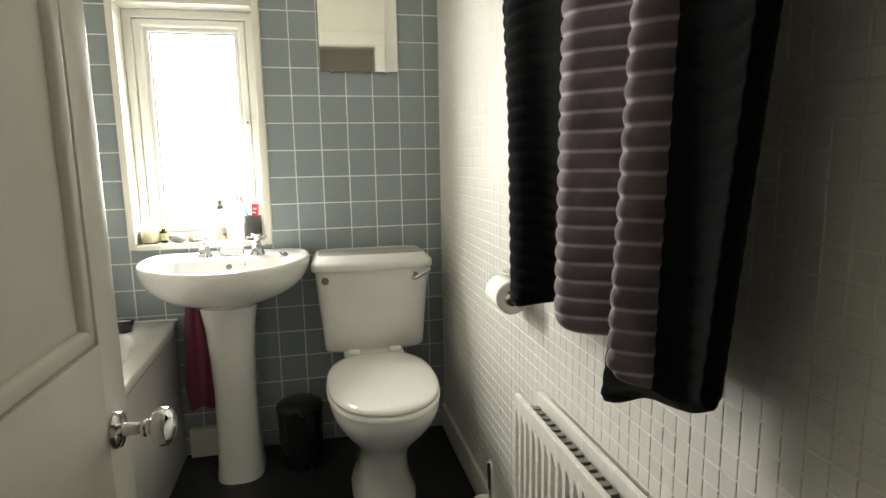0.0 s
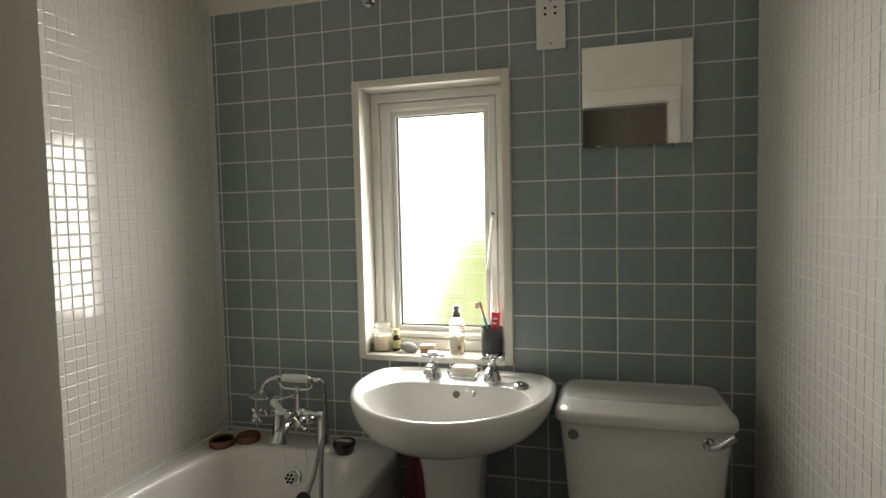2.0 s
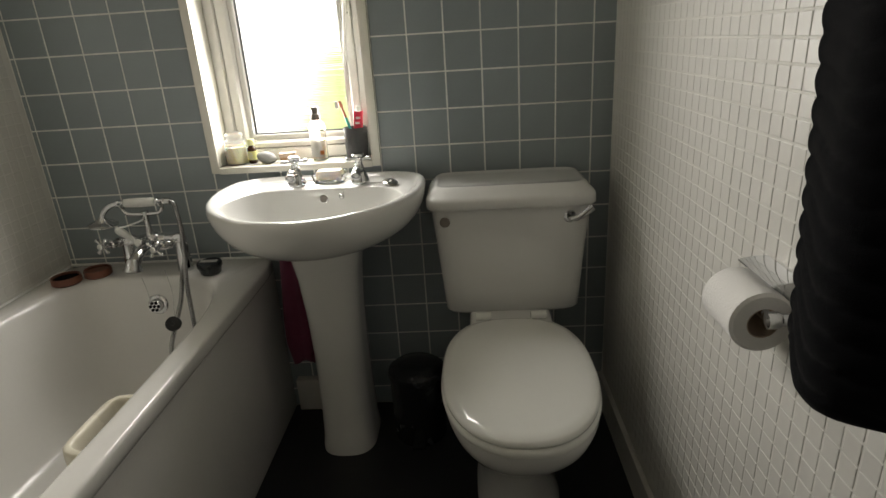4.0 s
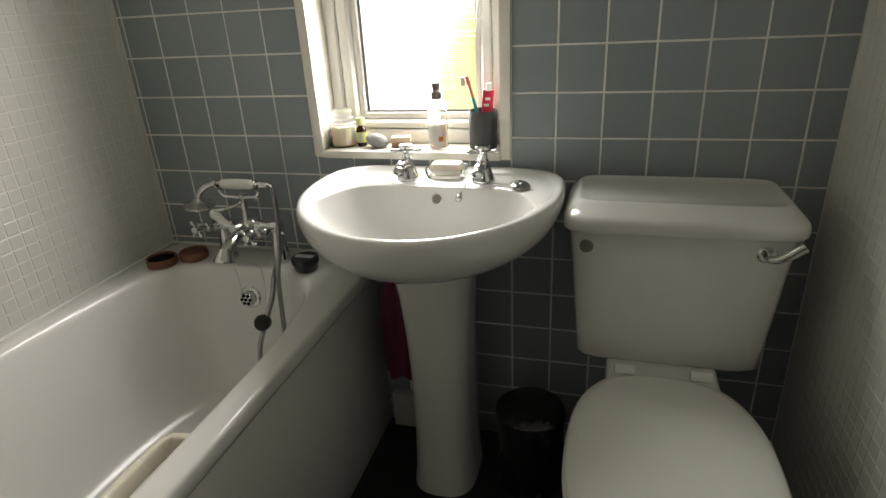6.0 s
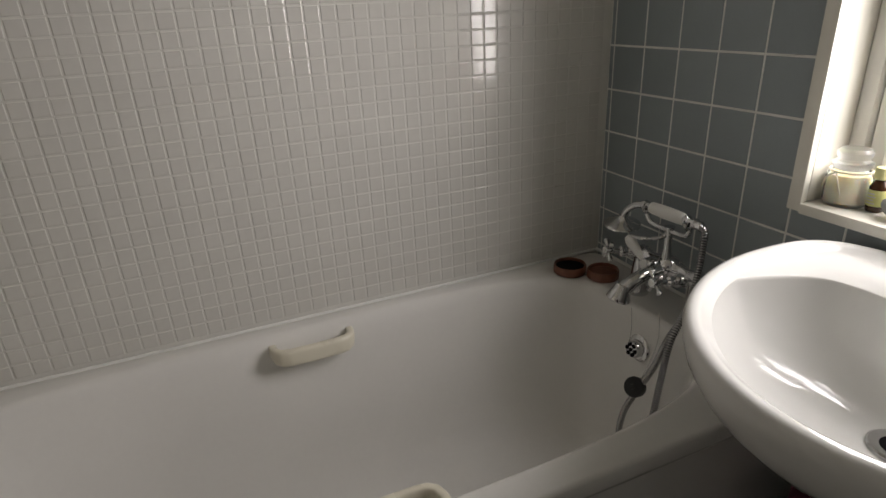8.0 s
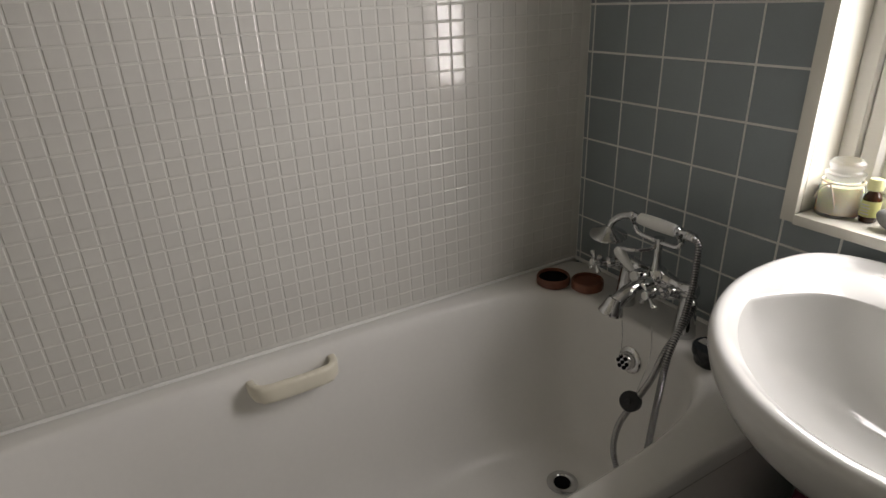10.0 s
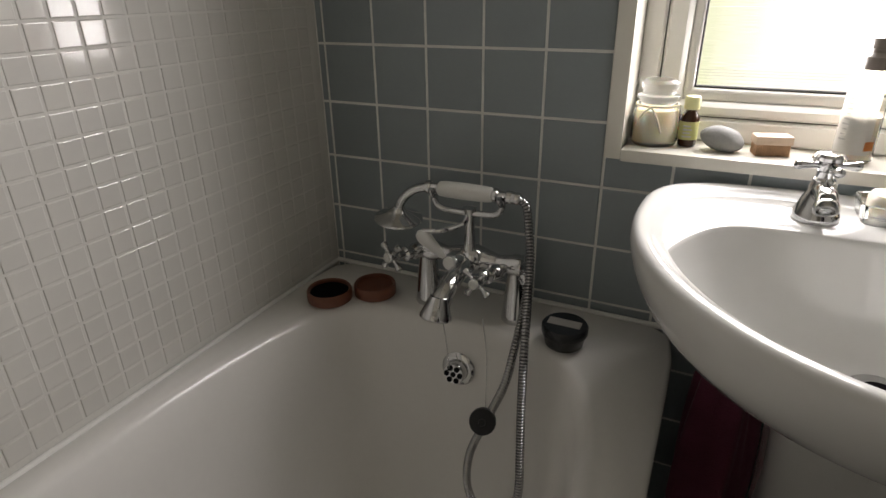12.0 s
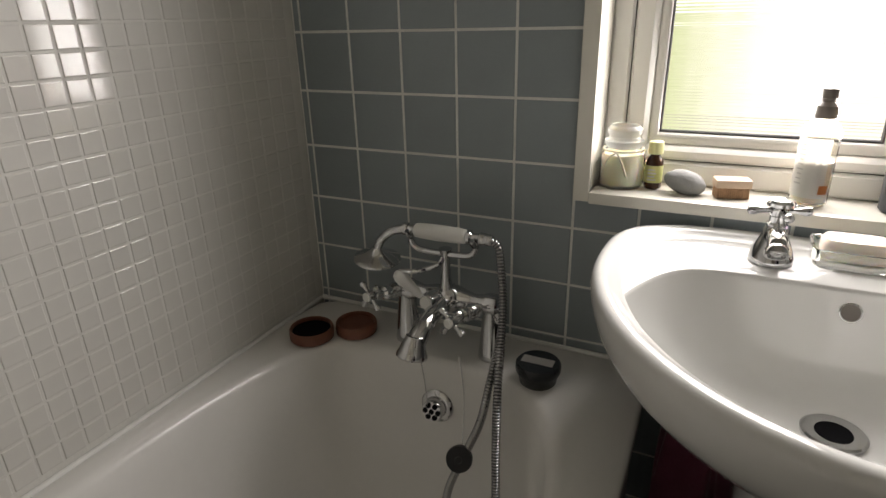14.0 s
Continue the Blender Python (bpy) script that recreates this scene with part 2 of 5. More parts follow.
CLEAR_PLASTIC = clear("clear_bottle_plastic", (0.97, 0.95, 0.90), 0.06, 1.3)
BACKDROP = outside()
MIRROR = material("silvered_mirror", (0.84, 0.85, 0.82), 0.02, metal=1.0, vary=0.01, scale=3, rough_vary=0.005)

# ---------------------------------------------------------------- mesh tools


def finish(name, bm, mat, smooth=True, angle=38):
    bmesh.ops.recalc_face_normals(bm, faces=bm.faces)
    me = bpy.data.meshes.new(name)
    bm.to_mesh(me)
    bm.free()
    me.materials.append(mat)
    if smooth:
        me.shade_smooth()
        me.set_sharp_from_angle(angle=radians(angle))
    return me


def structure(name, bm, mat, label, category="", smooth=False):
    return tagged(new(name, finish(name, bm, mat, smooth)), label, category or name.split("_")[0], kind="structure")


def thing(name, label, category, at, group="", kind="", rz=0.0):
    ob = new(name)
    ob.empty_display_size = 0.05
    ob.matrix_basis = pose(*at, 0, 0, rz)
    return tagged(ob, label, category, group, kind)


def part(name, bm, mat, parent, label="", smooth=True, angle=38, local=False):
    """One mesh under a thing or a part; its vertices are in world metres unless local."""
    ob = new(name, finish(name, bm, mat, smooth, angle))
    ob.parent = parent
    if not local:
        m = parent.matrix_basis.copy()
        p = parent
        while p.parent:
            m = p.parent.matrix_basis @ p.matrix_parent_inverse @ m
            p = p.parent
        ob.matrix_parent_inverse = m.inverted()
    return tagged(ob, label)


def box(bm, x0, x1, y0, y1, z0, z1, bevel=0.0, seg=2):
    vs = [bm.verts.new((x, y, z)) for x in (x0, x1) for y in (y0, y1) for z in (z0, z1)]
    fs = [bm.faces.new([vs[i] for i in q]) for q in ((0, 1, 3, 2), (4, 6, 7, 5), (0, 4, 5, 1), (2, 3, 7, 6), (0, 2, 6, 4), (1, 5, 7, 3))]
    if bevel:
        es = list({e for f in fs for e in f.edges})
        bmesh.ops.bevel(bm, geom=es, offset=bevel, segments=seg, profile=0.6, affect="EDGES")
    return bm


def boxed(*a, **k):
    return box(bmesh.new(), *a, **k)


def loft(bm, rings, cap_start=True, cap_end=True):
    """Skin closed rings of equal count."""
    made = [[bm.verts.new(p) for p in r] for r in rings]
    n = len(made[0])
    for a, b in zip(made, made[1:]):
        for i in range(n):
            bm.faces.new((a[i], a[(i + 1) % n], b[(i + 1) % n], b[i]))
    if cap_start:
        bm.faces.new(made[0][::-1])
    if cap_end:
        bm.faces.new(made[-1])
    return bm


def oval(cx, cy, hx, front, back, z, n_front=2.2, n_back=2.2, count=72, aspect=1.0):
    """A plan outline: half-width hx, reaching front towards -y and back towards +y, each half with its own squareness."""
    pts = []
    for k in range(count):
        a = 2 * math.pi * k / count
        c, s = math.cos(a), math.sin(a)
        hy, e = (back, n_back) if s > 0 else (front, n_front)
        d = math.hypot(c * hx, s * hy)
        c2, s2 = c * hx / d, s * hy / d
        r = (abs(c2 / hx) ** e + abs(s2 / hy) ** e) ** (-1 / e)
        pts.append((cx + r * c2, cy + r * s2, z))
    return pts


def turned(bm, profile, origin, axis=(0, 0, 1), seg=24):
    """A turned shape: (radius, height) pairs along an axis."""
    q = Vector((0, 0, 1)).rotation_difference(Vector(axis).normalized())
    o = Vector(origin)
    rings = [[o + q @ Vector((max(r, 1e-4) * math.cos(2 * math.pi * k / seg), max(r, 1e-4) * math.sin(2 * math.pi * k / seg), h)) for k in range(seg)] for r, h in profile]
    return loft(bm, rings)


def rod(bm, p0, p1, r0, r1=None, seg=16):
    d = Vector(p1) - Vector(p0)
    return turned(bm, ((r0, 0), (r0 if r1 is None else r1, d.length)), p0, d, seg)


def ball(bm, c, r, seg=14, squash=1.0):
    prof = [(r * math.sin(math.pi * i / 8), -r * squash * math.cos(math.pi * i / 8)) for i in range(9)]
    return turned(bm, prof, c, (0, 0, 1), seg)


def spline(points, per=8):
    pts = [Vector(p) for p in points]
    pts = [2 * pts[0] - pts[1]] + pts + [2 * pts[-1] - pts[-2]]
    out = []
    for i in range(1, len(pts) - 2):
        a, b, c, d = pts[i - 1:i + 3]
        for k in range(per):
            t = k / per
            out.append(0.5 * (2 * b + (c - a) * t + (2 * a - 5 * b + 4 * c - d) * t * t + (3 * b - a - 3 * c + d) * t ** 3))
    out.append(pts[-2])
    return out


def tube(bm, points, radius, seg=12, per=8, ribs=0.0, pitch=0.004):
    """A bent tube along a smooth line; radius may be a function of 0..1; ribs ripple it every pitch metres."""
    line = spline(points, per)
    if ribs:
        even, left = [line[0]], 0.0
        step = pitch / 4
        for a, b in zip(line, line[1:]):
            d, run = (b - a).length, step - left
            while run <= d:
                even.append(a.lerp(b, run / d))
                run += step
            left = d - (run - step)
        line = even
    up, rings = Vector((0.13, 0.31, 0.94)), []
    n = len(line)
    for i, p in enumerate(line):
        d = (line[min(i + 1, n - 1)] - line[max(i - 1, 0)]).normalized()
        u = (up - d * up.dot(d)).normalized()
        up = u
        w = d.cross(u)
        r = radius(i / (n - 1)) if callable(radius) else radius
        if ribs:
            r += ribs * (1, 1, 0, -1)[i % 4]
        rings.append([p + r * (math.cos(2 * math.pi * k / seg) * u + math.sin(2 * math.pi * k / seg) * w) for k in range(seg)])
    return loft(bm, rings)


def slab_ring(cx, cy, hx, hy, z, e=12, count=48):
    return oval(cx, cy, hx, hy, hy, z, e, e, count)


# ---------------------------------------------------------------- the room
W, DEPTH, HEAD, TOP = 1.675, 2.15, 1.963, 2.38
SLOPE_END = -0.474
WX0, WX1, WZ0, WZ1 = 0.515, 1.015, 0.815, 1.697   # window surround
IX0, IX1, IZ0, IZ1 = 0.540, 0.990, 0.832, 1.672   # clear reveal

bm = bmesh.new()
box(bm, -0.1, 2.5, -3.5, 0.25, -0.12, 0)
floor = structure("floor", bm, FLOOR, "dark charcoal vinyl floor, dull and shaded", "floor")

bm = bmesh.new()
box(bm, -0.15, IX0 - 0.004, 0.0013, 0.25, 0, 2.5)
box(bm, IX1 + 0.004, W + 0.15, 0.0013, 0.25, 0, 2.5)
box(bm, IX0 - 0.004, IX1 + 0.004, 0.0013, 0.25, 0, IZ0 - 0.02)
box(bm, IX0 - 0.004, IX1 + 0.004, 0.0013, 0.25, IZ1 + 0.004, 2.5)
wall_north = structure("wall_north", bm, GREY_GROUT, "window wall covered in square grey glazed tiles with pale grout", "wall")

bm = bmesh.new()
box(bm, -0.15, -0.0010, -2.25, 0.003, 0, 2.5)
wall_west = structure("wall_west", bm, MOSAIC_GROUT, "side wall above the bath in small white mosaic tiles", "wall")

bm = bmesh.new()
box(bm, W + 0.0010, W + 0.15, -2.15, 0.003, 0, 2.5)
wall_east = structure("wall_east", bm, PALE_GROUT, "side wall beside the toilet in small white mosaic tiles", "wall")

DX0, DX1, DZ = 0.865, 1.615, 1.985                   # doorway
bm = bmesh.new()
box(bm, -0.0025, DX0, -2.25, -2.15, 0, 2.5)
box(bm, DX1, 2.4, -2.25, -2.15, 0, 2.5)
box(bm, DX0, DX1, -2.25, -2.15, DZ, 2.5)
structure("wall_south", bm, PLASTER, "cream painted plaster wall with the doorway", "wall")

bm = bmesh.new()
prof = [(0.003, HEAD), (SLOPE_END, TOP), (-2.15, TOP), (-2.15, TOP + 0.1), (SLOPE_END - 0.05, TOP + 0.1), (0.003, HEAD + 0.14)]
loft(bm, [[(x, y, z) for y, z in prof] for x in (-0.002, W + 0.002)])
structure("ceiling", bm, PLASTER, "cream painted ceiling that slopes down to the window wall", "ceiling")

bm = bmesh.new()
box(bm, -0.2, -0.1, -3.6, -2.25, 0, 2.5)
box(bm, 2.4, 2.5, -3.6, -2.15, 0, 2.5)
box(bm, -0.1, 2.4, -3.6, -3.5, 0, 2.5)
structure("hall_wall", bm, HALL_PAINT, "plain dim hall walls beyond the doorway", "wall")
structure("hall_ceiling", boxed(-0.2, 2.5, -3.6, -2.25, 2.5, 2.6), PLASTER, "plain hall ceiling in shade", "ceiling")

# door lining and architrave
frame_ob = thing("door_frame", "white gloss painted door lining and architrave", "door frame", (1.23, -2.2, 0), kind="structure")
for x0, x1 in ((DX0, DX0 + 0.02), (DX1 - 0.02, DX1)):
    part("jamb", boxed(x0, x1, -2.255, -2.145, 0, DZ, bevel=0.002), GLOSS_PAINT, frame_ob)
part("head_lining", boxed(DX0 + 0.02, DX1 - 0.02, -2.255, -2.145, DZ - 0.02, DZ, bevel=0.002), GLOSS_PAINT, frame_ob)
part("architrave", boxed(DX1 - 0.012, W - 0.004, -2.149, -2.13, 0, DZ - 0.012, bevel=0.005), GLOSS_PAINT, frame_ob)
part("architrave", boxed(DX0 - 0.07, DX0 + 0.012, -2.149, -2.13, 0, DZ - 0.012, bevel=0.005), GLOSS_PAINT, frame_ob)
part("architrave", boxed(DX0 - 0.07, W - 0.004, -2.149, -2.128, DZ - 0.012, DZ + 0.08, bevel=0.006), GLOSS_PAINT, frame_ob)

# skirting
structure("baseboard", boxed(W - 0.016, W - 0.0005, -2.12, -0.003, 0, 0.10, bevel=0.004), SKIRT, "off-white painted skirting board along the mosaic wall", "skirting")
boxing = thing("pipe_boxing", "white painted pipe boxing low on the tiled wall", "boxing", (0.73, -0.02, 0), kind="structure")
part("board", boxed(0.665, 0.80, -0.03, -0.001, 0, 0.115, bevel=0.003), SKIRT, boxing)

# ---------------------------------------------------------------- window
win = thing("window_1", "white plastic casement window with reeded obscure glass, shut", "window", (0.765, 0.1, IZ0), kind="structure")
# raised surround on the tiles
for a in ((WX0, IX0, -0.012, 0.003, WZ0, WZ1), (IX1, WX1, -0.012, 0.003, WZ0, WZ1), (IX0, IX1, -0.012, 0.003, IZ1, WZ1)):
    part("surround", boxed(*a, bevel=0.003), GLOSS_PAINT, win)
# reveal linings
part("reveal", boxed(IX0 - 0.004, IX0, 0.0032, 0.09, IZ0, IZ1, bevel=0.001), GLOSS_PAINT, win)
part("reveal", boxed(IX1, IX1 + 0.004, 0.0032, 0.09, IZ0, IZ1, bevel=0.001), GLOSS_PAINT, win)
part("reveal", boxed(IX0, IX1, 0.0032, 0.09, IZ1, IZ1 + 0.004, bevel=0.001), GLOSS_PAINT, win)
part("window_sill", boxed(IX0 - 0.0005, IX1 + 0.0005, -0.016, 0.09, WZ0 - 0.002, IZ0, bevel=0.004), GLOSS_PAINT, win, "white gloss painted sill board")


def casing(bm, x0, x1, z0, z1, wdt, y0, y1, bevel):
    """A mitred rectangular frame."""
    def ring(d, y):
        return [(x0 + d, y, z0 + d), (x1 - d, y, z0 + d), (x1 - d, y, z1 - d), (x0 + d, y, z1 - d)]
    loops = [ring(0, y1), ring(0, y0 + bevel), ring(bevel, y0), ring(wdt - bevel * 2, y0), ring(wdt, y0 + bevel * 2), ring(wdt, y1)]
    made = [[bm.verts.new(p) for p in r] for r in loops]
    made.append(made[0])
    for a, b in zip(made, made[1:]):
        for i in range(4):
            bm.faces.new((a[i], a[(i + 1) % 4], b[(i + 1) % 4], b[i]))
    return bm


SX0, SX1, SB, ST_ = IX0 + 0.031, IX1 - 0.034, IZ0 + 0.036, IZ1 - 0.031     # sash edges
GX0, GX1, GZ0, GZ1 = 0.619, 0.914, 0.906, 1.598                            # sight line of the glass


def hollow(bm, outer, inner, y0, y1, bevel, slope=0.0):
    """A rectangular frame between an outer and an inner edge, its inner lip falling back by slope."""
    def ring(k, d, y):
        x0, x1, z0, z1 = [a + (b - a) * k for a, b in zip(outer, inner)]
        return [(x0 + d, y, z0 + d), (x1 - d, y, z0 + d), (x1 - d, y, z1 - d), (x0 + d, y, z1 - d)]
    loops = [ring(0, 0, y1), ring(0, 0, y0 + bevel), ring(0, bevel, y0), ring(1, -bevel - slope, y0), ring(1, -bevel * 0.4, y0 + bevel + slope * 0.6), ring(1, 0, y0 + bevel * 2 + slope), ring(1, 0, y1)]
    made = [[bm.verts.new(p) for p in r] for r in loops]
    made.append(made[0])
    for a, b in zip(made, made[1:]):
        for i in range(4):
            bm.faces.new((a[i], a[(i + 1) % 4], b[(i + 1) % 4], b[i]))
    return bm


fr = part("window_frame", hollow(bmesh.new(), (IX0, IX1, IZ0, IZ1), (SX0 - 0.002, SX1 + 0.002, SB - 0.002, ST_ + 0.002), 0.078, 0.17, 0.003), UPVC, win)
part("sash", hollow(bmesh.new(), (SX0, SX1, SB, ST_), (GX0 - 0.014, GX1 + 0.014, GZ0 - 0.016, GZ1 + 0.014), 0.084, 0.15, 0.004, 0.004), UPVC, win)
part("bead", hollow(bmesh.new(), (GX0 - 0.0138, GX1 + 0.0138, GZ0 - 0.0158, GZ1 + 0.0138), (GX0, GX1, GZ0, GZ1), 0.095, 0.13, 0.002, 0.006), UPVC, win)
# shadow line between frame and sash, put in as a dark strip
part("gap_shade_and_seal", casing(bmesh.new(), SX0 - 0.0022, SX1 + 0.0022, SB - 0.0022, ST_ + 0.0022, 0.0024, 0.092, 0.10, 0.0004), GAP_SHADE_AND_SEAL, win, "thin dark line, sash gap shade and rubber seal")
part("gap_shade_and_seal", casing(bmesh.new(), GX0 - 0.001, GX1 + 0.001, GZ0 - 0.001, GZ1 + 0.001, 0.0032, 0.112, 0.1255, 0.0005), GAP_SHADE_AND_SEAL, win, "thin dark line, sash gap shade and rubber seal")
g = bmesh.new()
px0, px1, pz0, pz1 = GX0 - 0.006, GX1 + 0.006, GZ0 - 0.006, GZ1 + 0.006
rg = random.Random(31)
prof, z_, k_ = [], pz0, 0
while z_ < pz1:
    tall = rg.uniform(0.0035, 0.0065)
    for q_ in range(4):
        prof.append((0.131 + rg.uniform(0.0002, 0.0007) * math.sin(math.pi * q_ / 4) - 0.0002, min(z_ + tall * q_ / 4, pz1)))
    z_ += tall
prof.append((0.131, pz1 + 0.001))
face = []
NX = 12
for y_, z_ in prof:
    face.append([g.verts.new((px0 + (px1 - px0) * i / NX, y_ + rg.uniform(-0.00003, 0.00003), z_)) for i in range(NX + 1)])
flat = [[g.verts.new((px0 + (px1 - px0) * i / NX, 0.126, z_)) for i in range(NX + 1)] for z_ in (prof[-1][1], pz0)]
rows_ = face + flat + [face[0]]
for a, b in zip(rows_, rows_[1:]):
    for i in range(NX):
        g.faces.new((a[i], a[i + 1], b[i + 1], b[i]))
for i in (0, NX):
    g.faces.new([r_[i] for r_ in face + flat])
pane = part("pane", g, WINDOW_GLASS, win, "reeded obscure glass", angle=60)
pane.visible_shadow = False
hd = part("window_handle", boxed(0.934, 0.956, 0.070, 0.084, 1.222, 1.282, bevel=0.004), UPVC, win, "white lever handle")
bm = bmesh.new()
tube(bm, [(0.947, 0.066, 1.262), (0.9475, 0.052, 1.250), (0.945, 0.046, 1.215), (0.938, 0.044, 1.155), (0.931, 0.046, 1.100)], lambda t: 0.0062 - 0.0018 * t)
part("lever", bm, UPVC, hd)
for z in (1.272, 1.232):
    bm = bmesh.new()
    turned(bm, ((0.0045, 0), (0.0045, 0.003), (0.003, 0.004)), (0.946, 0.070, z), (0, -1, 0), 14)
    part("screw", bm, PUMP_GREY, hd, "small dark screw cap")

tagged(new("backdrop", finish("backdrop", boxed(-6, 7, 3.0, 3.02, -2.5, 6.5), BACKDROP, False)), "glowing backdrop of white overcast sky over a pale green garden", "backdrop", kind="structure")

# ---------------------------------------------------------------- door
door = thing("door_1", "white gloss panelled door standing open into the room", "door", (0.872, -2.135, 0.008), kind="structure", rz=-1.8)
DWID, DHT, DTH = 0.755, 1.955, 0.038
ST = 0.072
for y0 in (0, DWID - ST):
    part("stile", boxed(-DTH, 0, y0, y0 + ST, 0, DHT, bevel=0.002), GLOSS_PAINT, door, local=True)
rails = ((0, 0.20), (0.66, 0.885), (DHT - 0.11, DHT))
for z0, z1 in rails:
    part("rail", boxed(-DTH, 0, ST, DWID - ST, z0, z1, bevel=0.0015), GLOSS_PAINT, door, local=True)
for (a, b), (c, d) in zip(rails, rails[1:]):
    part("panel", boxed(-0.026, -0.013, ST - 0.004, DWID - ST + 0.004, b - 0.004, c + 0.004), GLOSS_PAINT, door, local=True)
    for y0, y1, z0, z1 in ((ST, ST + 0.026, b, c), (DWID - ST - 0.026, DWID - ST, b, c), (ST, DWID - ST, b, b + 0.026), (ST, DWID - ST, c - 0.026, c)):
        part("moulding", boxed(-0.020, -0.0015, y0, y1, z0, z1, bevel=0.008, seg=3), GLOSS_PAINT, door, local=True)
bm = bmesh.new()
KY, KZ = DWID - 0.052, 0.755
turned(bm, ((0.024, 0), (0.026, 0.003), (0.024, 0.008), (0.012, 0.011)), (0, KY, KZ), (1, 0, 0), 28)
rose = part("knob_rose", bm, CHROME, door, "chrome door rose", local=True)
bm = bmesh.new()
turned(bm, ((0.010, 0.0), (0.009, 0.012), (0.008, 0.022), (0.012, 0.026), (0.013, 0.030), (0.011, 0.033), (0.012, 0.037), (0.024, 0.043), (0.0275, 0.052), (0.026, 0.061), (0.018, 0.067), (0.002, 0.069)), (0.009, KY, KZ), (1, 0, 0), 28)
part("door_knob", bm, CHROME, door, "chrome door knob", local=True)
for z in (0.25, 1.65):
    bm = bmesh.new()
    rod(bm, (0.004, -0.004, z - 0.04), (0.004, -0.004, z + 0.04), 0.006)
    part("hinge", bm, CHROME, door, local=True)

# ---------------------------------------------------------------- bath
RIM = 0.546
bath = thing("bathtub", "white acrylic bathtub with side panel against the mosaic wall", "bathtub", (0.33, -0.84, 0))


def brect(d, z):
    return oval(0.331, -0.842, 0.3295 - d, 0.8395 - d, 0.8395 - d, z, 26, 26, 112)


def bwell(dx, front, back, z, e=4.2, cx=0.324):
    return oval(cx, -0.842, 0.278 - dx, 0.722 - front, 0.718 - back, z, 3.4, e, 112)


bm = bmesh.new()
loft(bm, [brect(0.010, 0.505), brect(0.002, 0.508), brect(0, 0.516), brect(0, 0.538), brect(0.002, 0.543), brect(0.007, RIM),
          bwell(-0.012, -0.012, -0.010, RIM), bwell(-0.004, -0.004, -0.003, 0.5435), bwell(0.003, 0.004, 0.003, 0.536), bwell(0.010, 0.014, 0.008, 0.515),
          bwell(0.018, 0.04, 0.012, 0.46), bwell(0.032, 0.10, 0.022, 0.36), bwell(0.048, 0.17, 0.034, 0.26), bwell(0.062, 0.22, 0.046, 0.20, 3.6),
          bwell(0.085, 0.26, 0.062, 0.165, 3.2), bwell(0.12, 0.31, 0.090, 0.150, 3.0), bwell(0.18, 0.42, 0.2, 0.146, 2.6)], cap_start=False)
part("tub", bm, ACRYLIC, bath, angle=60)
bm = bmesh.new()
box(bm, 0.632, 0.645, -1.68, -0.004, 0.0, 0.507, bevel=0.002)
part("side_panel", bm, ACRYLIC, bath)
part("end_panel", boxed(0.003, 0.632, -1.68, -1.665, 0, 0.507), ACRYLIC, bath)
bm = bmesh.new()
tube(bm, [(0.003, -1.68, RIM), (0.003, -0.9, RIM), (0.003, -0.010, RIM)], 0.004, seg=8)
tube(bm, [(0.003, -0.004, RIM), (0.3, -0.004, RIM), (0.655, -0.004, RIM)], 0.005, seg=8)
part("sealant_bead", bm, WHITE_PLASTIC, bath)


def grip(side, xw, y0, y1, z):
    """A flat moulded grip: a tall bar held off the tub wall by a returned foot at each end."""
    line = [(-0.006, 0.000, 0.6), (0.010, 0.001, 0.75), (0.024, 0.006, 0.95), (0.033, 0.017, 1.0), (0.036, 0.034, 1.0)]
    path = [(d, y0 + e, k) for d, e, k in line] + [(0.037, (y0 + y1) / 2, 1.0)] + [(d, y1 - e, k) for d, e, k in line[::-1]]
    rings = []
    for i, (d, y, k) in enumerate(path):
        a, b = path[max(i - 1, 0)], path[min(i + 1, len(path) - 1)]
        tx, ty = b[0] - a[0], b[1] - a[1]
        n = math.hypot(tx, ty)
        nx, ny = ty / n, -tx / n
        ring = []
        for q in range(20):
            c, s_ = math.cos(2 * math.pi * q / 20), math.sin(2 * math.pi * q / 20)
            u = 0.0085 * math.copysign(abs(c) ** 0.6, c)
            w = 0.0185 * k * math.copysign(abs(s_) ** 0.5, s_)
            ring.append((xw + side * (d + u * nx), y + u * ny, z + w - 0.10 * (d + u * nx)))
        rings.append(ring)
    return loft(bmesh.new(), rings)


for side, xw in ((1, 0.060), (-1, 0.588)):
    part("grab_handle", grip(side, xw, -0.872, -0.706, 0.516), CREAM, bath, "cream plastic grab handle", angle=50)
# overflow with its holed boss
OF = Vector((0.334, -0.137, 0.462))
ofn = Vector((0.0, -1, 0.12)).normalized()
g = bmesh.new()
turned(g, ((0.030, -0.004), (0.030, 0.002), (0.027, 0.005), (0.020, 0.006), (0.019, 0.020), (0.017, 0.023), (0.004, 0.024)), OF, ofn, 32)
over = part("overflow", g, CHROME, bath, "chrome overflow rose with round holes")
g = bmesh.new()
q = Vector((0, 0, 1)).rotation_difference(ofn)
for k in range(7):
    c = Vector((0, 0, 0)) if k == 6 else Vector((0.0120 * math.cos(k * math.pi / 3), 0.0120 * math.sin(k * math.pi / 3), 0))
    turned(g, ((0.0046, 0.0), (0.0046, 0.0252)), OF + q @ c, ofn, 12)
part("hole_shade", g, HOLE_SHADE_AND_SOAP, over)
g = bmesh.new()
turned(g, ((0.036, 0), (0.036, 0.002), (0.030, 0.004), (0.022, 0.003), (0.020, 0.001)), (0.295, -0.275, 0.1500), (0, 0, 1), 32)
drain = part("waste", g, CHROME, bath, "chrome bath waste")
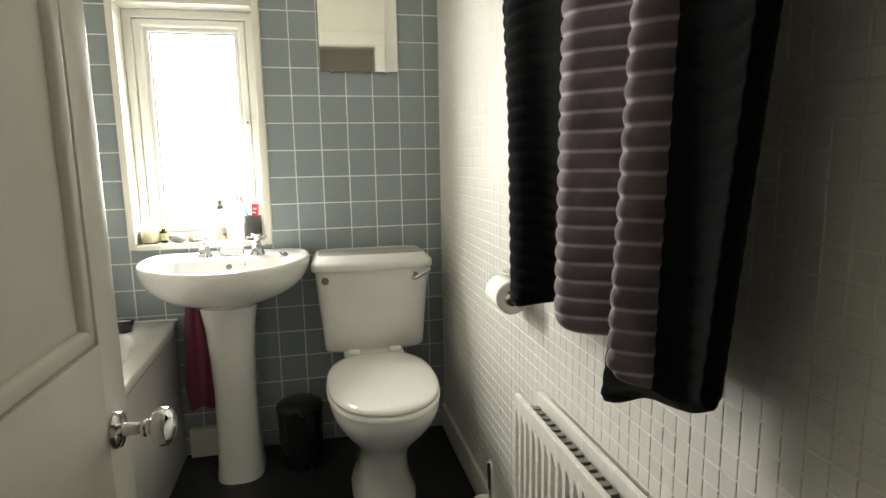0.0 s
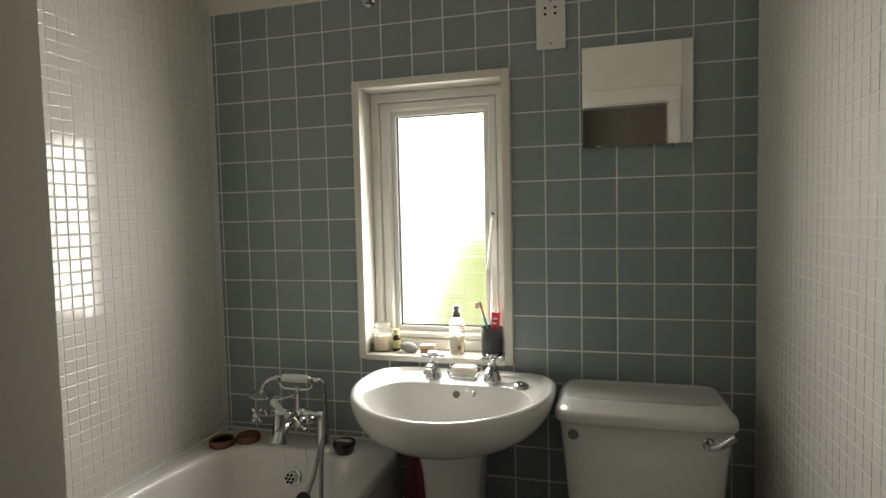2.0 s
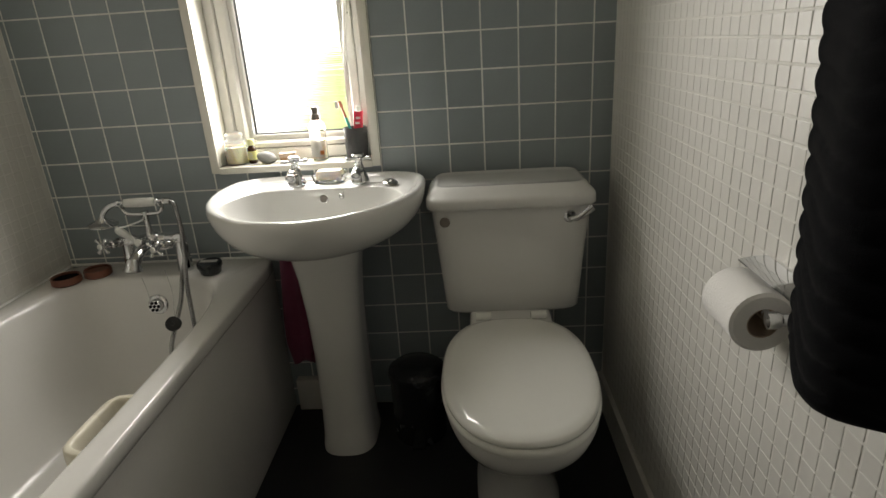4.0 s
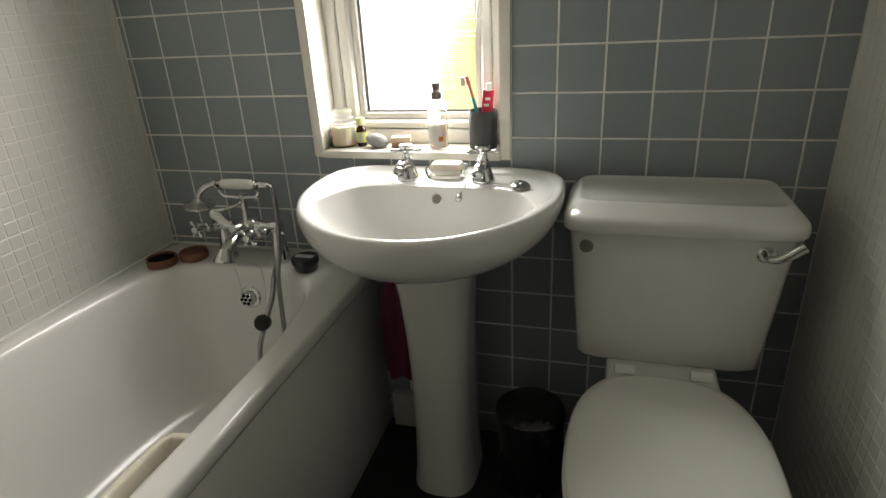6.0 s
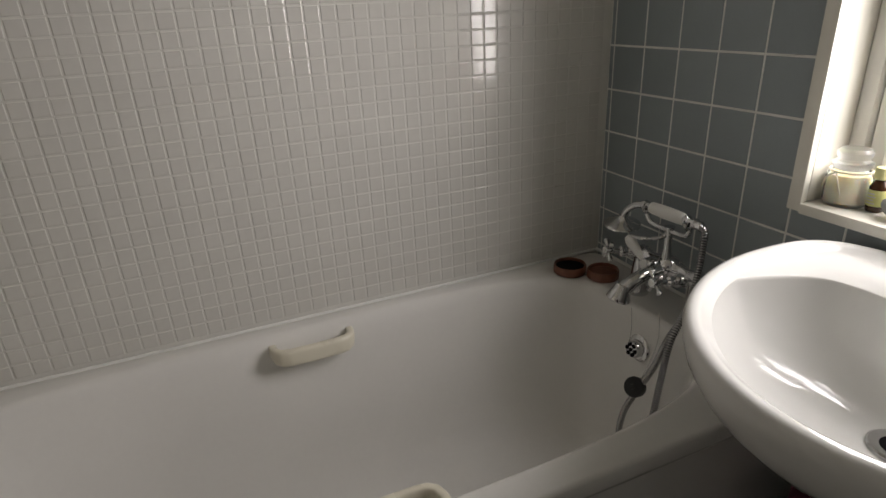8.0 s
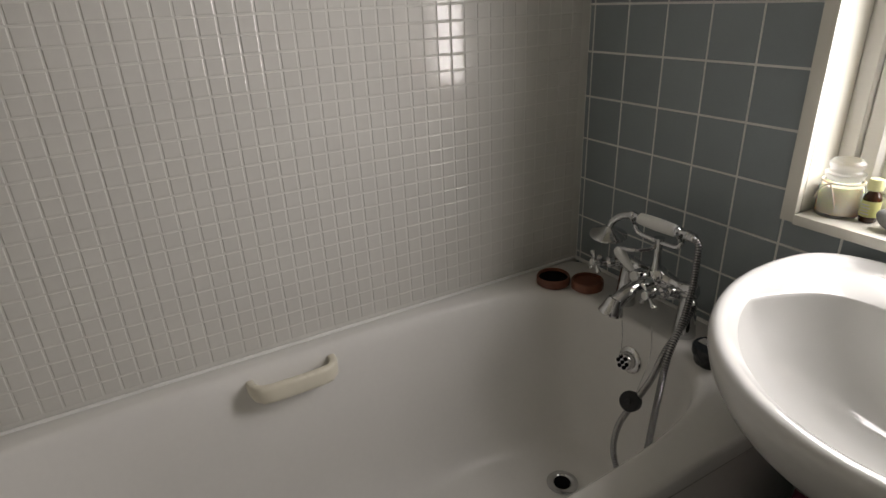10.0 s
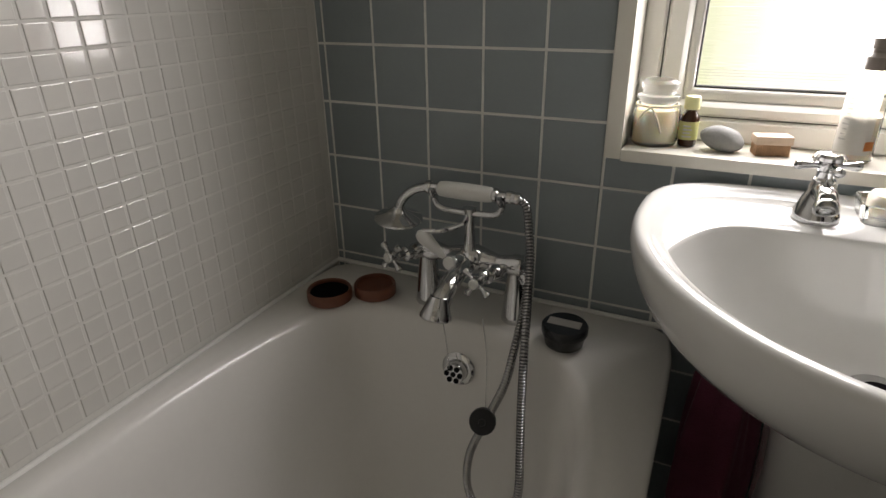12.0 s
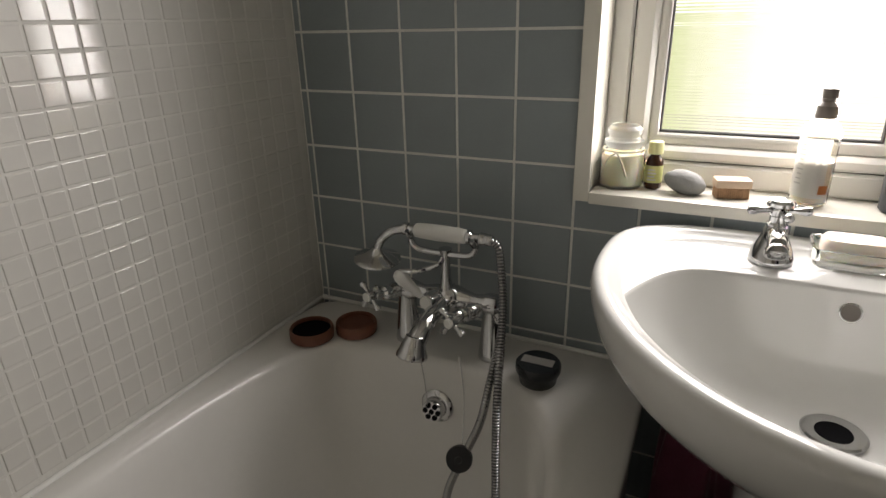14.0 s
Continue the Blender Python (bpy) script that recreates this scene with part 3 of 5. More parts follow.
# solid disc, the drain's inner shade put into its colour
g = bmesh.new()
turned(g, ((0.019, 0), (0.019, 0.0022)), (0.295, -0.275, 0.1500), (0, 0, 1), 24)
part("hole_shade", g, HOLE_SHADE_AND_SOAP, drain)

# plug on its chain, resting on the hose
plug = thing("bath_plug", "black rubber bath plug hanging on a bead chain", "plug", (0.398, -0.178, 0.395))
g = bmesh.new()
turned(g, ((0.016, -0.010), (0.020, -0.009), (0.0215, 0.004), (0.0205, 0.009), (0.006, 0.011), (0.005, 0.014)), (0.407, -0.208, 0.431), (0.25, -1, 0.55), 24)
part("stopper", g, RUBBER, plug)


def chain(parent, pts, r=0.0013):
    g = bmesh.new()
    line = spline(pts, 40)
    walked, last = 0.0, line[0]
    tube(g, pts, 0.0005, seg=5, per=10)
    for p in line:
        walked += (p - last).length
        last = p
        if walked > 0.0032:
            walked = 0.0
            ball(g, p, r, 6)
    return part("chain", g, CHROME, parent, "chrome bead chain")


chain(plug, [(0.372, -0.128, 0.565), (0.385, -0.140, 0.50), (0.405, -0.192, 0.443)])
chain(plug, [(0.312, -0.150, 0.555), (0.318, -0.150, 0.51), (0.328, -0.162, 0.477)])

# ---------------------------------------------------------------- bath shower mixer
mix = thing("bath_shower_mixer", "chrome cross-head bath mixer with shower cradle on the bath", "bath tap", (0.335, -0.09, RIM))
PL, PR, PY, BZ = 0.250, 0.410, -0.078, 0.645
for x in (PL, PR):
    g = bmesh.new()
    turned(g, ((0.0225, 0), (0.0235, 0.003), (0.022, 0.012), (0.0180, 0.055), (0.0150, 0.090), (0.0175, 0.096), (0.013, 0.106)), (x, PY, RIM), (0, 0, 1), 28)
    part("pillar", g, CHROME, mix)
g = bmesh.new()
turned(g, ((0.010, 0), (0.018, 0.004), (0.019, 0.018), (0.015, 0.030), (0.012, 0.045), (0.016, 0.060), (0.021, 0.080), (0.022, 0.092), (0.021, 0.104), (0.016, 0.122), (0.012, 0.138), (0.015, 0.152), (0.019, 0.164), (0.018, 0.178), (0.010, 0.184)),
       (PL - 0.008, PY, BZ), (1, 0, 0), 28)
ball(g, (0.334, PY - 0.004, BZ), 0.026)
part("valve_body", g, CHROME, mix)
g = bmesh.new()
tube(g, [(0.330, PY - 0.010, BZ - 0.004), (0.330, -0.125, BZ - 0.006), (0.327, -0.165, BZ - 0.018), (0.324, -0.198, BZ - 0.042)], lambda t: 0.0170 - 0.003 * math.sin(t * 3.0) + 0.0020 * t, seg=18)
turned(g, ((0.0145, -0.016), (0.0185, -0.004), (0.0225, 0.008), (0.0250, 0.013), (0.0255, 0.017), (0.0235, 0.0195), (0.018, 0.0195), (0.016, 0.008)), (0.3235, -0.192, BZ - 0.036), (-0.06, -0.30, -0.95), 32)
part("spout", g, CHROME, mix)


def cross(parent, c, axis, reach=0.026, spin=0.4, disc=True):
    """A cross-head handle: hub, four knobbed arms, cap."""
    c, a = Vector(c), Vector(axis).normalized()
    q = Vector((0, 0, 1)).rotation_difference(a)
    g = bmesh.new()
    turned(g, ((0.007, -0.016), (0.009, -0.006), (0.010, 0.0), (0.009, 0.007), (0.006, 0.009)), c, a, 20)
    for k in range(4):
        d = q @ Vector((math.cos(spin + k * math.pi / 2), math.sin(spin + k * math.pi / 2), 0))
        turned(g, ((0.0042, 0.004), (0.0032, reach * 0.5), (0.0045, reach * 0.72), (0.0062, reach * 0.9), (0.0055, reach * 1.05), (0.001, reach * 1.12)), c, d, 12)
    h = part("cross_handle", g, CHROME, parent)
    if disc:
        g = bmesh.new()
        turned(g, ((0.0075, 0.008), (0.0078, 0.0105), (0.006, 0.012)), c, a, 20)
        part("index_disc", g, WHITE_PLASTIC, h, "white index disc")
    return h


for x, z in ((PL - 0.012, BZ), (PR - 0.030, BZ - 0.012)):
    g = bmesh.new()
    turned(g, ((0.015, -0.004), (0.014, 0.010), (0.010, 0.016), (0.012, 0.022), (0.012, 0.030), (0.007, 0.034), (0.007, 0.046)), (x, PY - 0.012, z), (-0.35 if x < 0.3 else -0.2, -1, 0.10), 20)
    part("bonnet", g, CHROME, mix)
cross(mix, (PL - 0.034, PY - 0.064, BZ + 0.006), (-0.35, -1, 0.1), spin=0.55)
cross(mix, (PR - 0.042, PY - 0.068, BZ - 0.008), (-0.2, -1, 0.1), spin=0.75)
# diverter with its white lever
g = bmesh.new()
turned(g, ((0.016, 0), (0.0165, 0.010), (0.014, 0.014), (0.0145, 0.020), (0.012, 0.024)), (0.318, PY - 0.028, BZ + 0.004), (-0.15, -1, 0.15), 24)
dv = part("diverter", g, CHROME, mix)
g = bmesh.new()
turned(g, ((0.010, 0), (0.0105, 0.003), (0.008, 0.004)), (0.3145, PY - 0.051, BZ + 0.0075), (-0.15, -1, 0.15), 20)
part("index_disc", g, WHITE_PLASTIC, dv)
g = bmesh.new()
turned(g, ((0.004, 0), (0.006, 0.006), (0.0085, 0.020), (0.0115, 0.040), (0.0115, 0.048), (0.008, 0.056), (0.002, 0.059)), (0.303, PY - 0.046, BZ + 0.014), (-0.72, -0.15, 0.72), 20)
part("lever", g, WHITE_PLASTIC, dv, "white ceramic diverter lever")
# riser and cradle
g = bmesh.new()
turned(g, ((0.013, 0), (0.010, 0.012), (0.008, 0.03), (0.0075, 0.06), (0.011, 0.074)), (0.332, PY - 0.010, BZ + 0.016), (0, 0, 1), 20)
part("riser", g, CHROME, mix)
CZ = 0.757
g = bmesh.new()
tube(g, [(0.272, -0.092, CZ + 0.002), (0.272, -0.092, CZ - 0.016), (0.283, -0.091, CZ - 0.028), (0.31, -0.089, CZ - 0.031), (0.35, -0.089, CZ - 0.030), (0.375, -0.090, CZ - 0.027), (0.386, -0.091, CZ - 0.014), (0.386, -0.092, CZ + 0.004)], 0.0055, seg=10)
for x in (0.272, 0.386):
    tube(g, [(x, -0.106, CZ + 0.006), (x, -0.101, CZ - 0.004), (x, -0.092, CZ - 0.009), (x, -0.083, CZ - 0.004), (x, -0.078, CZ + 0.006)], 0.0042, seg=8)
tube(g, [(0.332, -0.089, CZ - 0.030), (0.325, -0.10, CZ - 0.046), (0.300, -0.125, CZ - 0.052), (0.268, -0.130, CZ - 0.056)], 0.0042, seg=8)
part("cradle", g, CHROME, mix)
shower = thing("hand_shower", "chrome hand shower with white ceramic grip on its cradle", "hand shower", (0.33, -0.09, CZ))
g = bmesh.new()
turned(g, ((0.008, 0), (0.0115, 0.003), (0.0125, 0.012), (0.0135, 0.045), (0.0125, 0.080), (0.0115, 0.089), (0.008, 0.092)), (0.279, -0.092, CZ + 0.0045), (1, 0.02, 0.0), 24)
part("grip", g, WHITE_PLASTIC, shower, "white ceramic grip")
g = bmesh.new()
tube(g, [(0.284, -0.092, CZ + 0.0045), (0.262, -0.093, CZ + 0.004), (0.238, -0.097, CZ - 0.002), (0.220, -0.103, CZ - 0.018), (0.213, -0.107, CZ - 0.036)], lambda t: 0.0085 - 0.0015 * t, seg=16)
turned(g, ((0.010, 0), (0.0115, 0.004), (0.010, 0.010)), (0.268, -0.0925, CZ + 0.0045), (-1, 0, 0), 20)
part("neck", g, CHROME, shower)
g = bmesh.new()
turned(g, ((0.008, 0), (0.011, 0.005), (0.021, 0.011), (0.034, 0.0165), (0.0395, 0.020), (0.0400, 0.023), (0.037, 0.025), (0.030, 0.0252)), (0.2135, -0.1065, CZ - 0.030), (-0.10, 0.06, -1), 36)
hdm = part("rose", g, CHROME, shower)
g = bmesh.new()
turned(g, ((0.029, 0.0245), (0.029, 0.0262)), (0.2135, -0.1065, CZ - 0.030), (-0.10, 0.06, -1), 28)
part("spray_face", g, FIN_METAL, hdm)
g = bmesh.new()
turned(g, ((0.009, 0), (0.0115, 0.003), (0.0115, 0.008), (0.008, 0.011), (0.008, 0.022), (0.0105, 0.024), (0.0105, 0.032), (0.008, 0.036)), (0.370, -0.090, CZ + 0.0045), (1, 0, 0), 20)
part("coupling", g, CHROME, shower)
hose = thing("shower_hose", "ribbed chrome shower hose looping down into the bath", "hose", (0.44, -0.17, RIM))
g = bmesh.new()
tube(g, [(0.404, -0.091, 0.761), (0.424, -0.094, 0.755), (0.433, -0.103, 0.727), (0.443, -0.118, 0.677), (0.449, -0.140, 0.620), (0.461, -0.185, 0.558), (0.467, -0.205, 0.472), (0.474, -0.222, 0.397), (0.478, -0.235, 0.337), (0.466, -0.238, 0.283), (0.437, -0.236, 0.257), (0.410, -0.230, 0.264), (0.387, -0.222, 0.301), (0.387, -0.212, 0.360), (0.410, -0.200, 0.428), (0.434, -0.188, 0.496), (0.442, -0.168, 0.559), (0.438, -0.118, 0.600), (0.432, -0.092, 0.628), (0.418, -0.084, 0.640)], 0.0061, seg=12, per=34, ribs=0.0009, pitch=0.0050)
part("hose_tube", g, HOSE_METAL, hose, angle=30)
for p_, d_ in (((0.400, -0.091, 0.7615), (1, -0.02, 0)), ((0.424, -0.0885, 0.634), (0.7, -0.5, -0.6))):
    g = bmesh.new()
    turned(g, ((0.0085, 0), (0.0095, 0.002), (0.0095, 0.012), (0.0080, 0.015)), p_, d_, 16)
    part("ferrule", g, CHROME, hose, "chrome end ferrule")

# ---------------------------------------------------------------- bowls and pot on the bath deck
for (bx, by, br, cake) in ((0.088, -0.150, 0.040, HOLE_SHADE_AND_SOAP), (0.151, -0.099, 0.038, WOOD_BOWL)):
    t_ = thing("wooden_bowl", "small round reddish wooden bowl on the bath corner", "bowl", (bx, by, RIM), group="wooden bowls on the bath corner")
    g = bmesh.new()
    turned(g, ((br * 0.90, 0), (br * 0.99, 0.003), (br, 0.012), (br * 0.99, 0.020), (br * 0.94, 0.023), (br * 0.88, 0.021), (br * 0.86, 0.009), (0.001, 0.007)), (bx, by, RIM + 0.0005), (0, 0, 1), 40)
    body = part("body", g, WOOD_BOWL, t_)
    g = bmesh.new()
    turned(g, ((br * 0.855, 0.0085), (br * 0.86, 0.0165), (0.001, 0.0175)), (bx, by, RIM), (0, 0, 1), 28)
    part("soap_cake", g, cake, t_, "dark cake of soap")
LABEL_DUN = material("dun_paper_label", (0.22, 0.21, 0.19), 0.6, vary=0.15, scale=60)
tub_ = thing("cosmetic_pot", "black plastic pot with a pale label on the bath rim", "pot", (0.500, -0.112, RIM))
g = bmesh.new()
turned(g, ((0.026, 0), (0.029, 0.003), (0.032, 0.020), (0.033, 0.022)), (0.503, -0.118, RIM + 0.0005), (0, 0, 1), 36)
part("jar", g, BLACK_PLASTIC, tub_)
g = bmesh.new()
turned(g, ((0.0345, 0), (0.0352, 0.002), (0.0352, 0.012), (0.033, 0.015), (0.001, 0.0155)), (0.503, -0.118, RIM + 0.022), (0, 0, 1), 36)
lid = part("lid", g, BLACK_PLASTIC, tub_)
part("label", boxed(0.477, 0.527, -0.127, -0.108, RIM + 0.0372, RIM + 0.0382), LABEL_DUN, lid, "pale paper label")

# ---------------------------------------------------------------- basin
basin = thing("wash_basin", "white china wash basin on a full pedestal under the window", "wash basin", (0.872, -0.2, 0))
BX, BZR = 0.869, 0.800
CYB = -0.165


def bout(k, z, inset=0.0, pull=0.0):
    """The basin's outline: broadest near the wall, a long ellipse in front, rounded corners behind."""
    ring = oval(BX, CYB, 0.282 * k - inset, 0.327 * k - inset - pull, 0.160 * k ** 0.2 - inset, z, 1.96, 4.6, 120)
    return [(BX + (x - BX) * (1 - 0.07 * max(0.0, (y - CYB) / 0.16) ** 2.0), y, zz) for x, y, zz in ring]


def bowlr(k, z, dy=0.0, nb=8.0, taper=0.24):
    """The bowl, whose straight back edge leaves a deck for the taps."""
    ring = oval(BX, -0.262 + dy, 0.236 * k, 0.207 * k, 0.122 * k, z, 2.2, nb, 120)
    return [(BX + (x - BX) * (1 - taper * max(0.0, (y + 0.262) / 0.122) ** 1.4), y, zz) for x, y, zz in ring]


bm = bmesh.new()
loft(bm, [oval(BX, -0.175, 0.088, 0.085, 0.10, 0.628, 2.4, 3, 120), oval(BX, -0.185, 0.115, 0.115, 0.125, 0.643, 2.3, 3.5, 120),
          bout(0.52, 0.657), bout(0.66, 0.670), bout(0.785, 0.688), bout(0.88, 0.709), bout(0.94, 0.731), bout(0.98, 0.755), bout(0.997, 0.775), bout(1.0, 0.786), bout(1.0, 0.793, 0.0015), bout(1.0, 0.798, 0.0045), bout(1.0, BZR, 0.0100),
          bout(1.0, BZR - 0.0006, 0.0165), bout(1.0, BZR - 0.004, 0.0225), bout(1.0, BZR - 0.0085, 0.028), bout(1.0, BZR - 0.0115, 0.036, -0.003),
          bowlr(1.004, BZR - 0.0128), bowlr(0.994, BZR - 0.0142), bowlr(0.986, BZR - 0.0185), bowlr(0.974, BZR - 0.028, 0.0, 6.5), bowlr(0.95, BZR - 0.045, 0.0, 5.5), bowlr(0.90, BZR - 0.066, 0.0, 5.0), bowlr(0.82, BZR - 0.093, 0.003, 4.2), bowlr(0.68, BZR - 0.121, 0.009, 3.4), bowlr(0.47, BZR - 0.1405, 0.018, 2.8),
          bowlr(0.27, BZR - 0.1495, 0.025, 2.4), bowlr(0.11, BZR - 0.152, 0.030, 2.0)])
part("bowl", bm, CERAMIC, basin, angle=50)
bm = bmesh.new()
loft(bm, [oval(0.867, -0.172, hx, f, b, z, 2.7, 5, 48) for z, hx, f, b in ((0.0, 0.082, 0.092, 0.12), (0.018, 0.081, 0.091, 0.12), (0.045, 0.077, 0.085, 0.12), (0.16, 0.072, 0.080, 0.12), (0.32, 0.071, 0.080, 0.12), (0.45, 0.075, 0.086, 0.12), (0.56, 0.083, 0.096, 0.12), (0.640, 0.096, 0.112, 0.12))])
part("pedestal", bm, CERAMIC, basin, angle=60)
bm = bmesh.new()
turned(bm, ((0.032, -0.006), (0.0325, 0.0008), (0.030, 0.0026), (0.024, 0.0022), (0.0190, 0.0010)), (0.866, -0.229, 0.6520), (0, 0, 1), 36)
wd = part("waste", bm, CHROME, basin, "chrome basin waste")
bm = bmesh.new()
turned(bm, ((0.0184, -0.004), (0.0184, 0.0015)), (0.866, -0.229, 0.6520), (0, 0, 1), 28)
part("hole_shade", bm, HOLE_SHADE_AND_SOAP, wd)
bm = bmesh.new()
turned(bm, ((0.0115, -0.006), (0.0115, 0.0010), (0.0103, 0.0014), (0.0094, 0.0006)), (0.871, -0.1460, 0.760), (0, -1, 0.24), 28)
ov = part("overflow", bm, CHROME, basin, "chrome overflow ring")
# dark grey disc carries the shade inside the overflow
bm = bmesh.new()
turned(bm, ((0.0096, -0.004), (0.0096, 0.0009)), (0.871, -0.1460, 0.760), (0, -1, 0.24), 24)
part("hole_shade", bm, PUMP_GREY, ov)


DECK = BZR - 0.0125


def pillar_tap(x, y, label):
    t_ = thing("basin_tap", label, "tap", (x, y, DECK), group="pillar taps on the basin")
    z = DECK
    g = bmesh.new()
    turned(g, ((0.026, 0), (0.0265, 0.004), (0.0255, 0.008), (0.019, 0.026), (0.0145, 0.036), (0.014, 0.043), (0.0125, 0.046), (0.0125, 0.050), (0.010, 0.053), (0.010, 0.060)), (x, y, z), (0, 0, 1), 32)
    part("body", g, CHROME, t_)
    g = bmesh.new()
    tube(g, [(x, y, z + 0.032), (x, y - 0.022, z + 0.040), (x, y - 0.042, z + 0.041), (x, y - 0.056, z + 0.033)], lambda q_: 0.0125 - 0.0012 * q_, seg=16)
    turned(g, ((0.0115, 0), (0.0132, 0.003), (0.0130, 0.010), (0.0095, 0.0106), (0.0085, 0.006)), (x, y - 0.052, z + 0.0365), (0, -0.72, -0.69), 24)
    part("spout", g, CHROME, t_)
    h = cross(t_, (x, y, z + 0.067), (0, 0, 1), reach=0.033, spin=0.25, disc=False)
    g = bmesh.new()
    turned(g, ((0.012, 0.004), (0.0165, 0.007), (0.0170, 0.011), (0.014, 0.0145), (0.002, 0.016)), (x, y, z + 0.067), (0, 0, 1), 24)
    part("cap", g, CHROME, h)


pillar_tap(0.787, -0.088, "chrome cross-head pillar tap")
pillar_tap(0.966, -0.091, "chrome cross-head pillar tap with the plug chain")

bp = thing("basin_plug", "chrome basin plug on a bead chain lying on the basin deck", "plug", (1.055, -0.135, DECK))
g = bmesh.new()
turned(g, ((0.017, 0), (0.020, 0.003), (0.0205, 0.007), (0.016, 0.010), (0.004, 0.011), (0.003, 0.015)), (1.055, -0.137, DECK + 0.002), (0.15, -0.2, 1), 24)
part("stopper", g, CHROME, bp)
chain(bp, [(0.985, -0.118, DECK + 0.004), (1.000, -0.122, DECK + 0.005), (1.025, -0.122, DECK + 0.004), (1.052, -0.135, DECK + 0.016)])
g = bmesh.new()
ball(g, (0.922, -0.152, 0.766), 0.008)
rod(g, (0.922, -0.149, 0.766), (0.936, -0.132, 0.793), 0.0012)
part("chain_stay", g, CHROME, bp, "chrome chain stay")

dish = thing("soap_dish", "rectangular clear glass soap dish between the taps", "soap dish", (0.876, -0.075, DECK))
g = bmesh.new()
zb = DECK + 0.001
rr = [(0.0, 0.040, 0.026), (0.003, 0.043, 0.029), (0.024, 0.047, 0.033), (0.025, 0.046, 0.032), (0.024, 0.043, 0.029), (0.009, 0.039, 0.025), (0.008, 0.030, 0.018)]
loft(g, [slab_ring(0.876, -0.066, hx, hy, zb + z, 9, 40) for z, hx, hy in rr])
part("dish", g, CLEAR_GLASS, dish).visible_shadow = False
soap = thing("soap_bar", "cream bar of soap resting in the glass dish", "soap", (0.876, -0.066, DECK + 0.011))
g = bmesh.new()
loft(g, [slab_ring(0.877, -0.066, hx, hy, zb + z, 5, 40) for z, hx, hy in ((0.0105, 0.034, 0.020), (0.015, 0.037, 0.0235), (0.028, 0.037, 0.0235), (0.034, 0.033, 0.020), (0.035, 0.024, 0.013))])
part("bar", g, SOAP, soap)

# ---------------------------------------------------------------- toilet
wc = thing("toilet", "white close-coupled china toilet with the lid shut", "toilet", (1.365, -0.4, 0))
CXT = 1.365


def cis(hx, front, back, z, e=9):
    cy = -(front + back) / 2
    return oval(CXT + 0.006, cy, hx + 0.005, (front - back) / 2, (front - back) / 2, z, e, e, 64)


bm = bmesh.new()
loft(bm, [cis(0.150, 0.194, 0.035, 0.428, 6), cis(0.170, 0.212, 0.022, 0.432, 7), cis(0.177, 0.221, 0.016, 0.444), cis(0.181, 0.225, 0.014, 0.50), cis(0.193, 0.230, 0.010, 0.64), cis(0.203, 0.234, 0.008, 0.742)])
part("cistern", bm, CERAMIC, wc, angle=60)
bm = bmesh.new()
loft(bm, [cis(0.203, 0.236, 0.008, 0.734), cis(0.212, 0.244, 0.004, 0.736), cis(0.2145, 0.247, 0.003, 0.742), cis(0.2140, 0.246, 0.003, 0.758), cis(0.2125, 0.243, 0.004, 0.764), cis(0.209, 0.237, 0.005, 0.768), cis(0.193, 0.208, 0.014, 0.7850), cis(0.189, 0.203, 0.016, 0.7875), cis(0.184, 0.197, 0.02, 0.7878), cis(0.180, 0.193, 0.023, 0.7862), cis(0.176, 0.189, 0.026, 0.7850), cis(0.14, 0.16, 0.05, 0.7850)])
part("cistern_lid", bm, CERAMIC, wc, angle=60)


bm = bmesh.new()
PAN = ((0.0, 0.108, -0.40, 0.185, 0.16), (0.018, 0.107, -0.40, 0.183, 0.16), (0.045, 0.094, -0.40, 0.163, 0.155), (0.11, 0.083, -0.40, 0.152, 0.155), (0.17, 0.085, -0.41, 0.155, 0.165),
       (0.22, 0.100, -0.43, 0.172, 0.18), (0.27, 0.126, -0.46, 0.204, 0.20), (0.315, 0.150, -0.48, 0.236, 0.22), (0.35, 0.165, -0.49, 0.255, 0.235), (0.385, 0.172, -0.50, 0.261, 0.245), (0.398, 0.169, -0.50, 0.257, 0.243), (0.401, 0.15, -0.50, 0.23, 0.22))
loft(bm, [oval(CXT - 0.003, cy, hx, f, b, z, 2.35, 3.2, 72) for z, hx, cy, f, b in PAN])
part("pan", bm, CERAMIC, wc, angle=60)
part("pan_shelf", boxed(CXT - 0.112, CXT + 0.108, -0.30, -0.02, 0.33, 0.438, bevel=0.014, seg=3), CERAMIC, wc)
bm = bmesh.new()
loft(bm, [oval(CXT - 0.004, -0.505, hx, f, b, z, 2.25, 2.7, 72) for z, hx, f, b in ((0.402, 0.166, 0.255, 0.24), (0.404, 0.175, 0.264, 0.25), (0.413, 0.177, 0.266, 0.25), (0.420, 0.172, 0.260, 0.245))])
part("seat", bm, SEAT_PLASTIC, wc, angle=60)
bm = bmesh.new()
loft(bm, [oval(CXT - 0.004, -0.505, hx, f, b, z, 2.25, 2.7, 72) for z, hx, f, b in ((0.421, 0.166, 0.252, 0.245), (0.423, 0.173, 0.260, 0.25), (0.430, 0.174, 0.261, 0.25), (0.437, 0.168, 0.254, 0.246), (0.441, 0.150, 0.232, 0.23), (0.443, 0.08, 0.13, 0.12))])
part("seat_lid", bm, SEAT_PLASTIC, wc, angle=70)
for dx in (-0.075, 0.071):
    bm = bmesh.new()
    rod(bm, (CXT + dx - 0.02, -0.262, 0.446), (CXT + dx + 0.02, -0.262, 0.446), 0.011)
    part("hinge", bm, SEAT_PLASTIC, wc)
bm = bmesh.new()
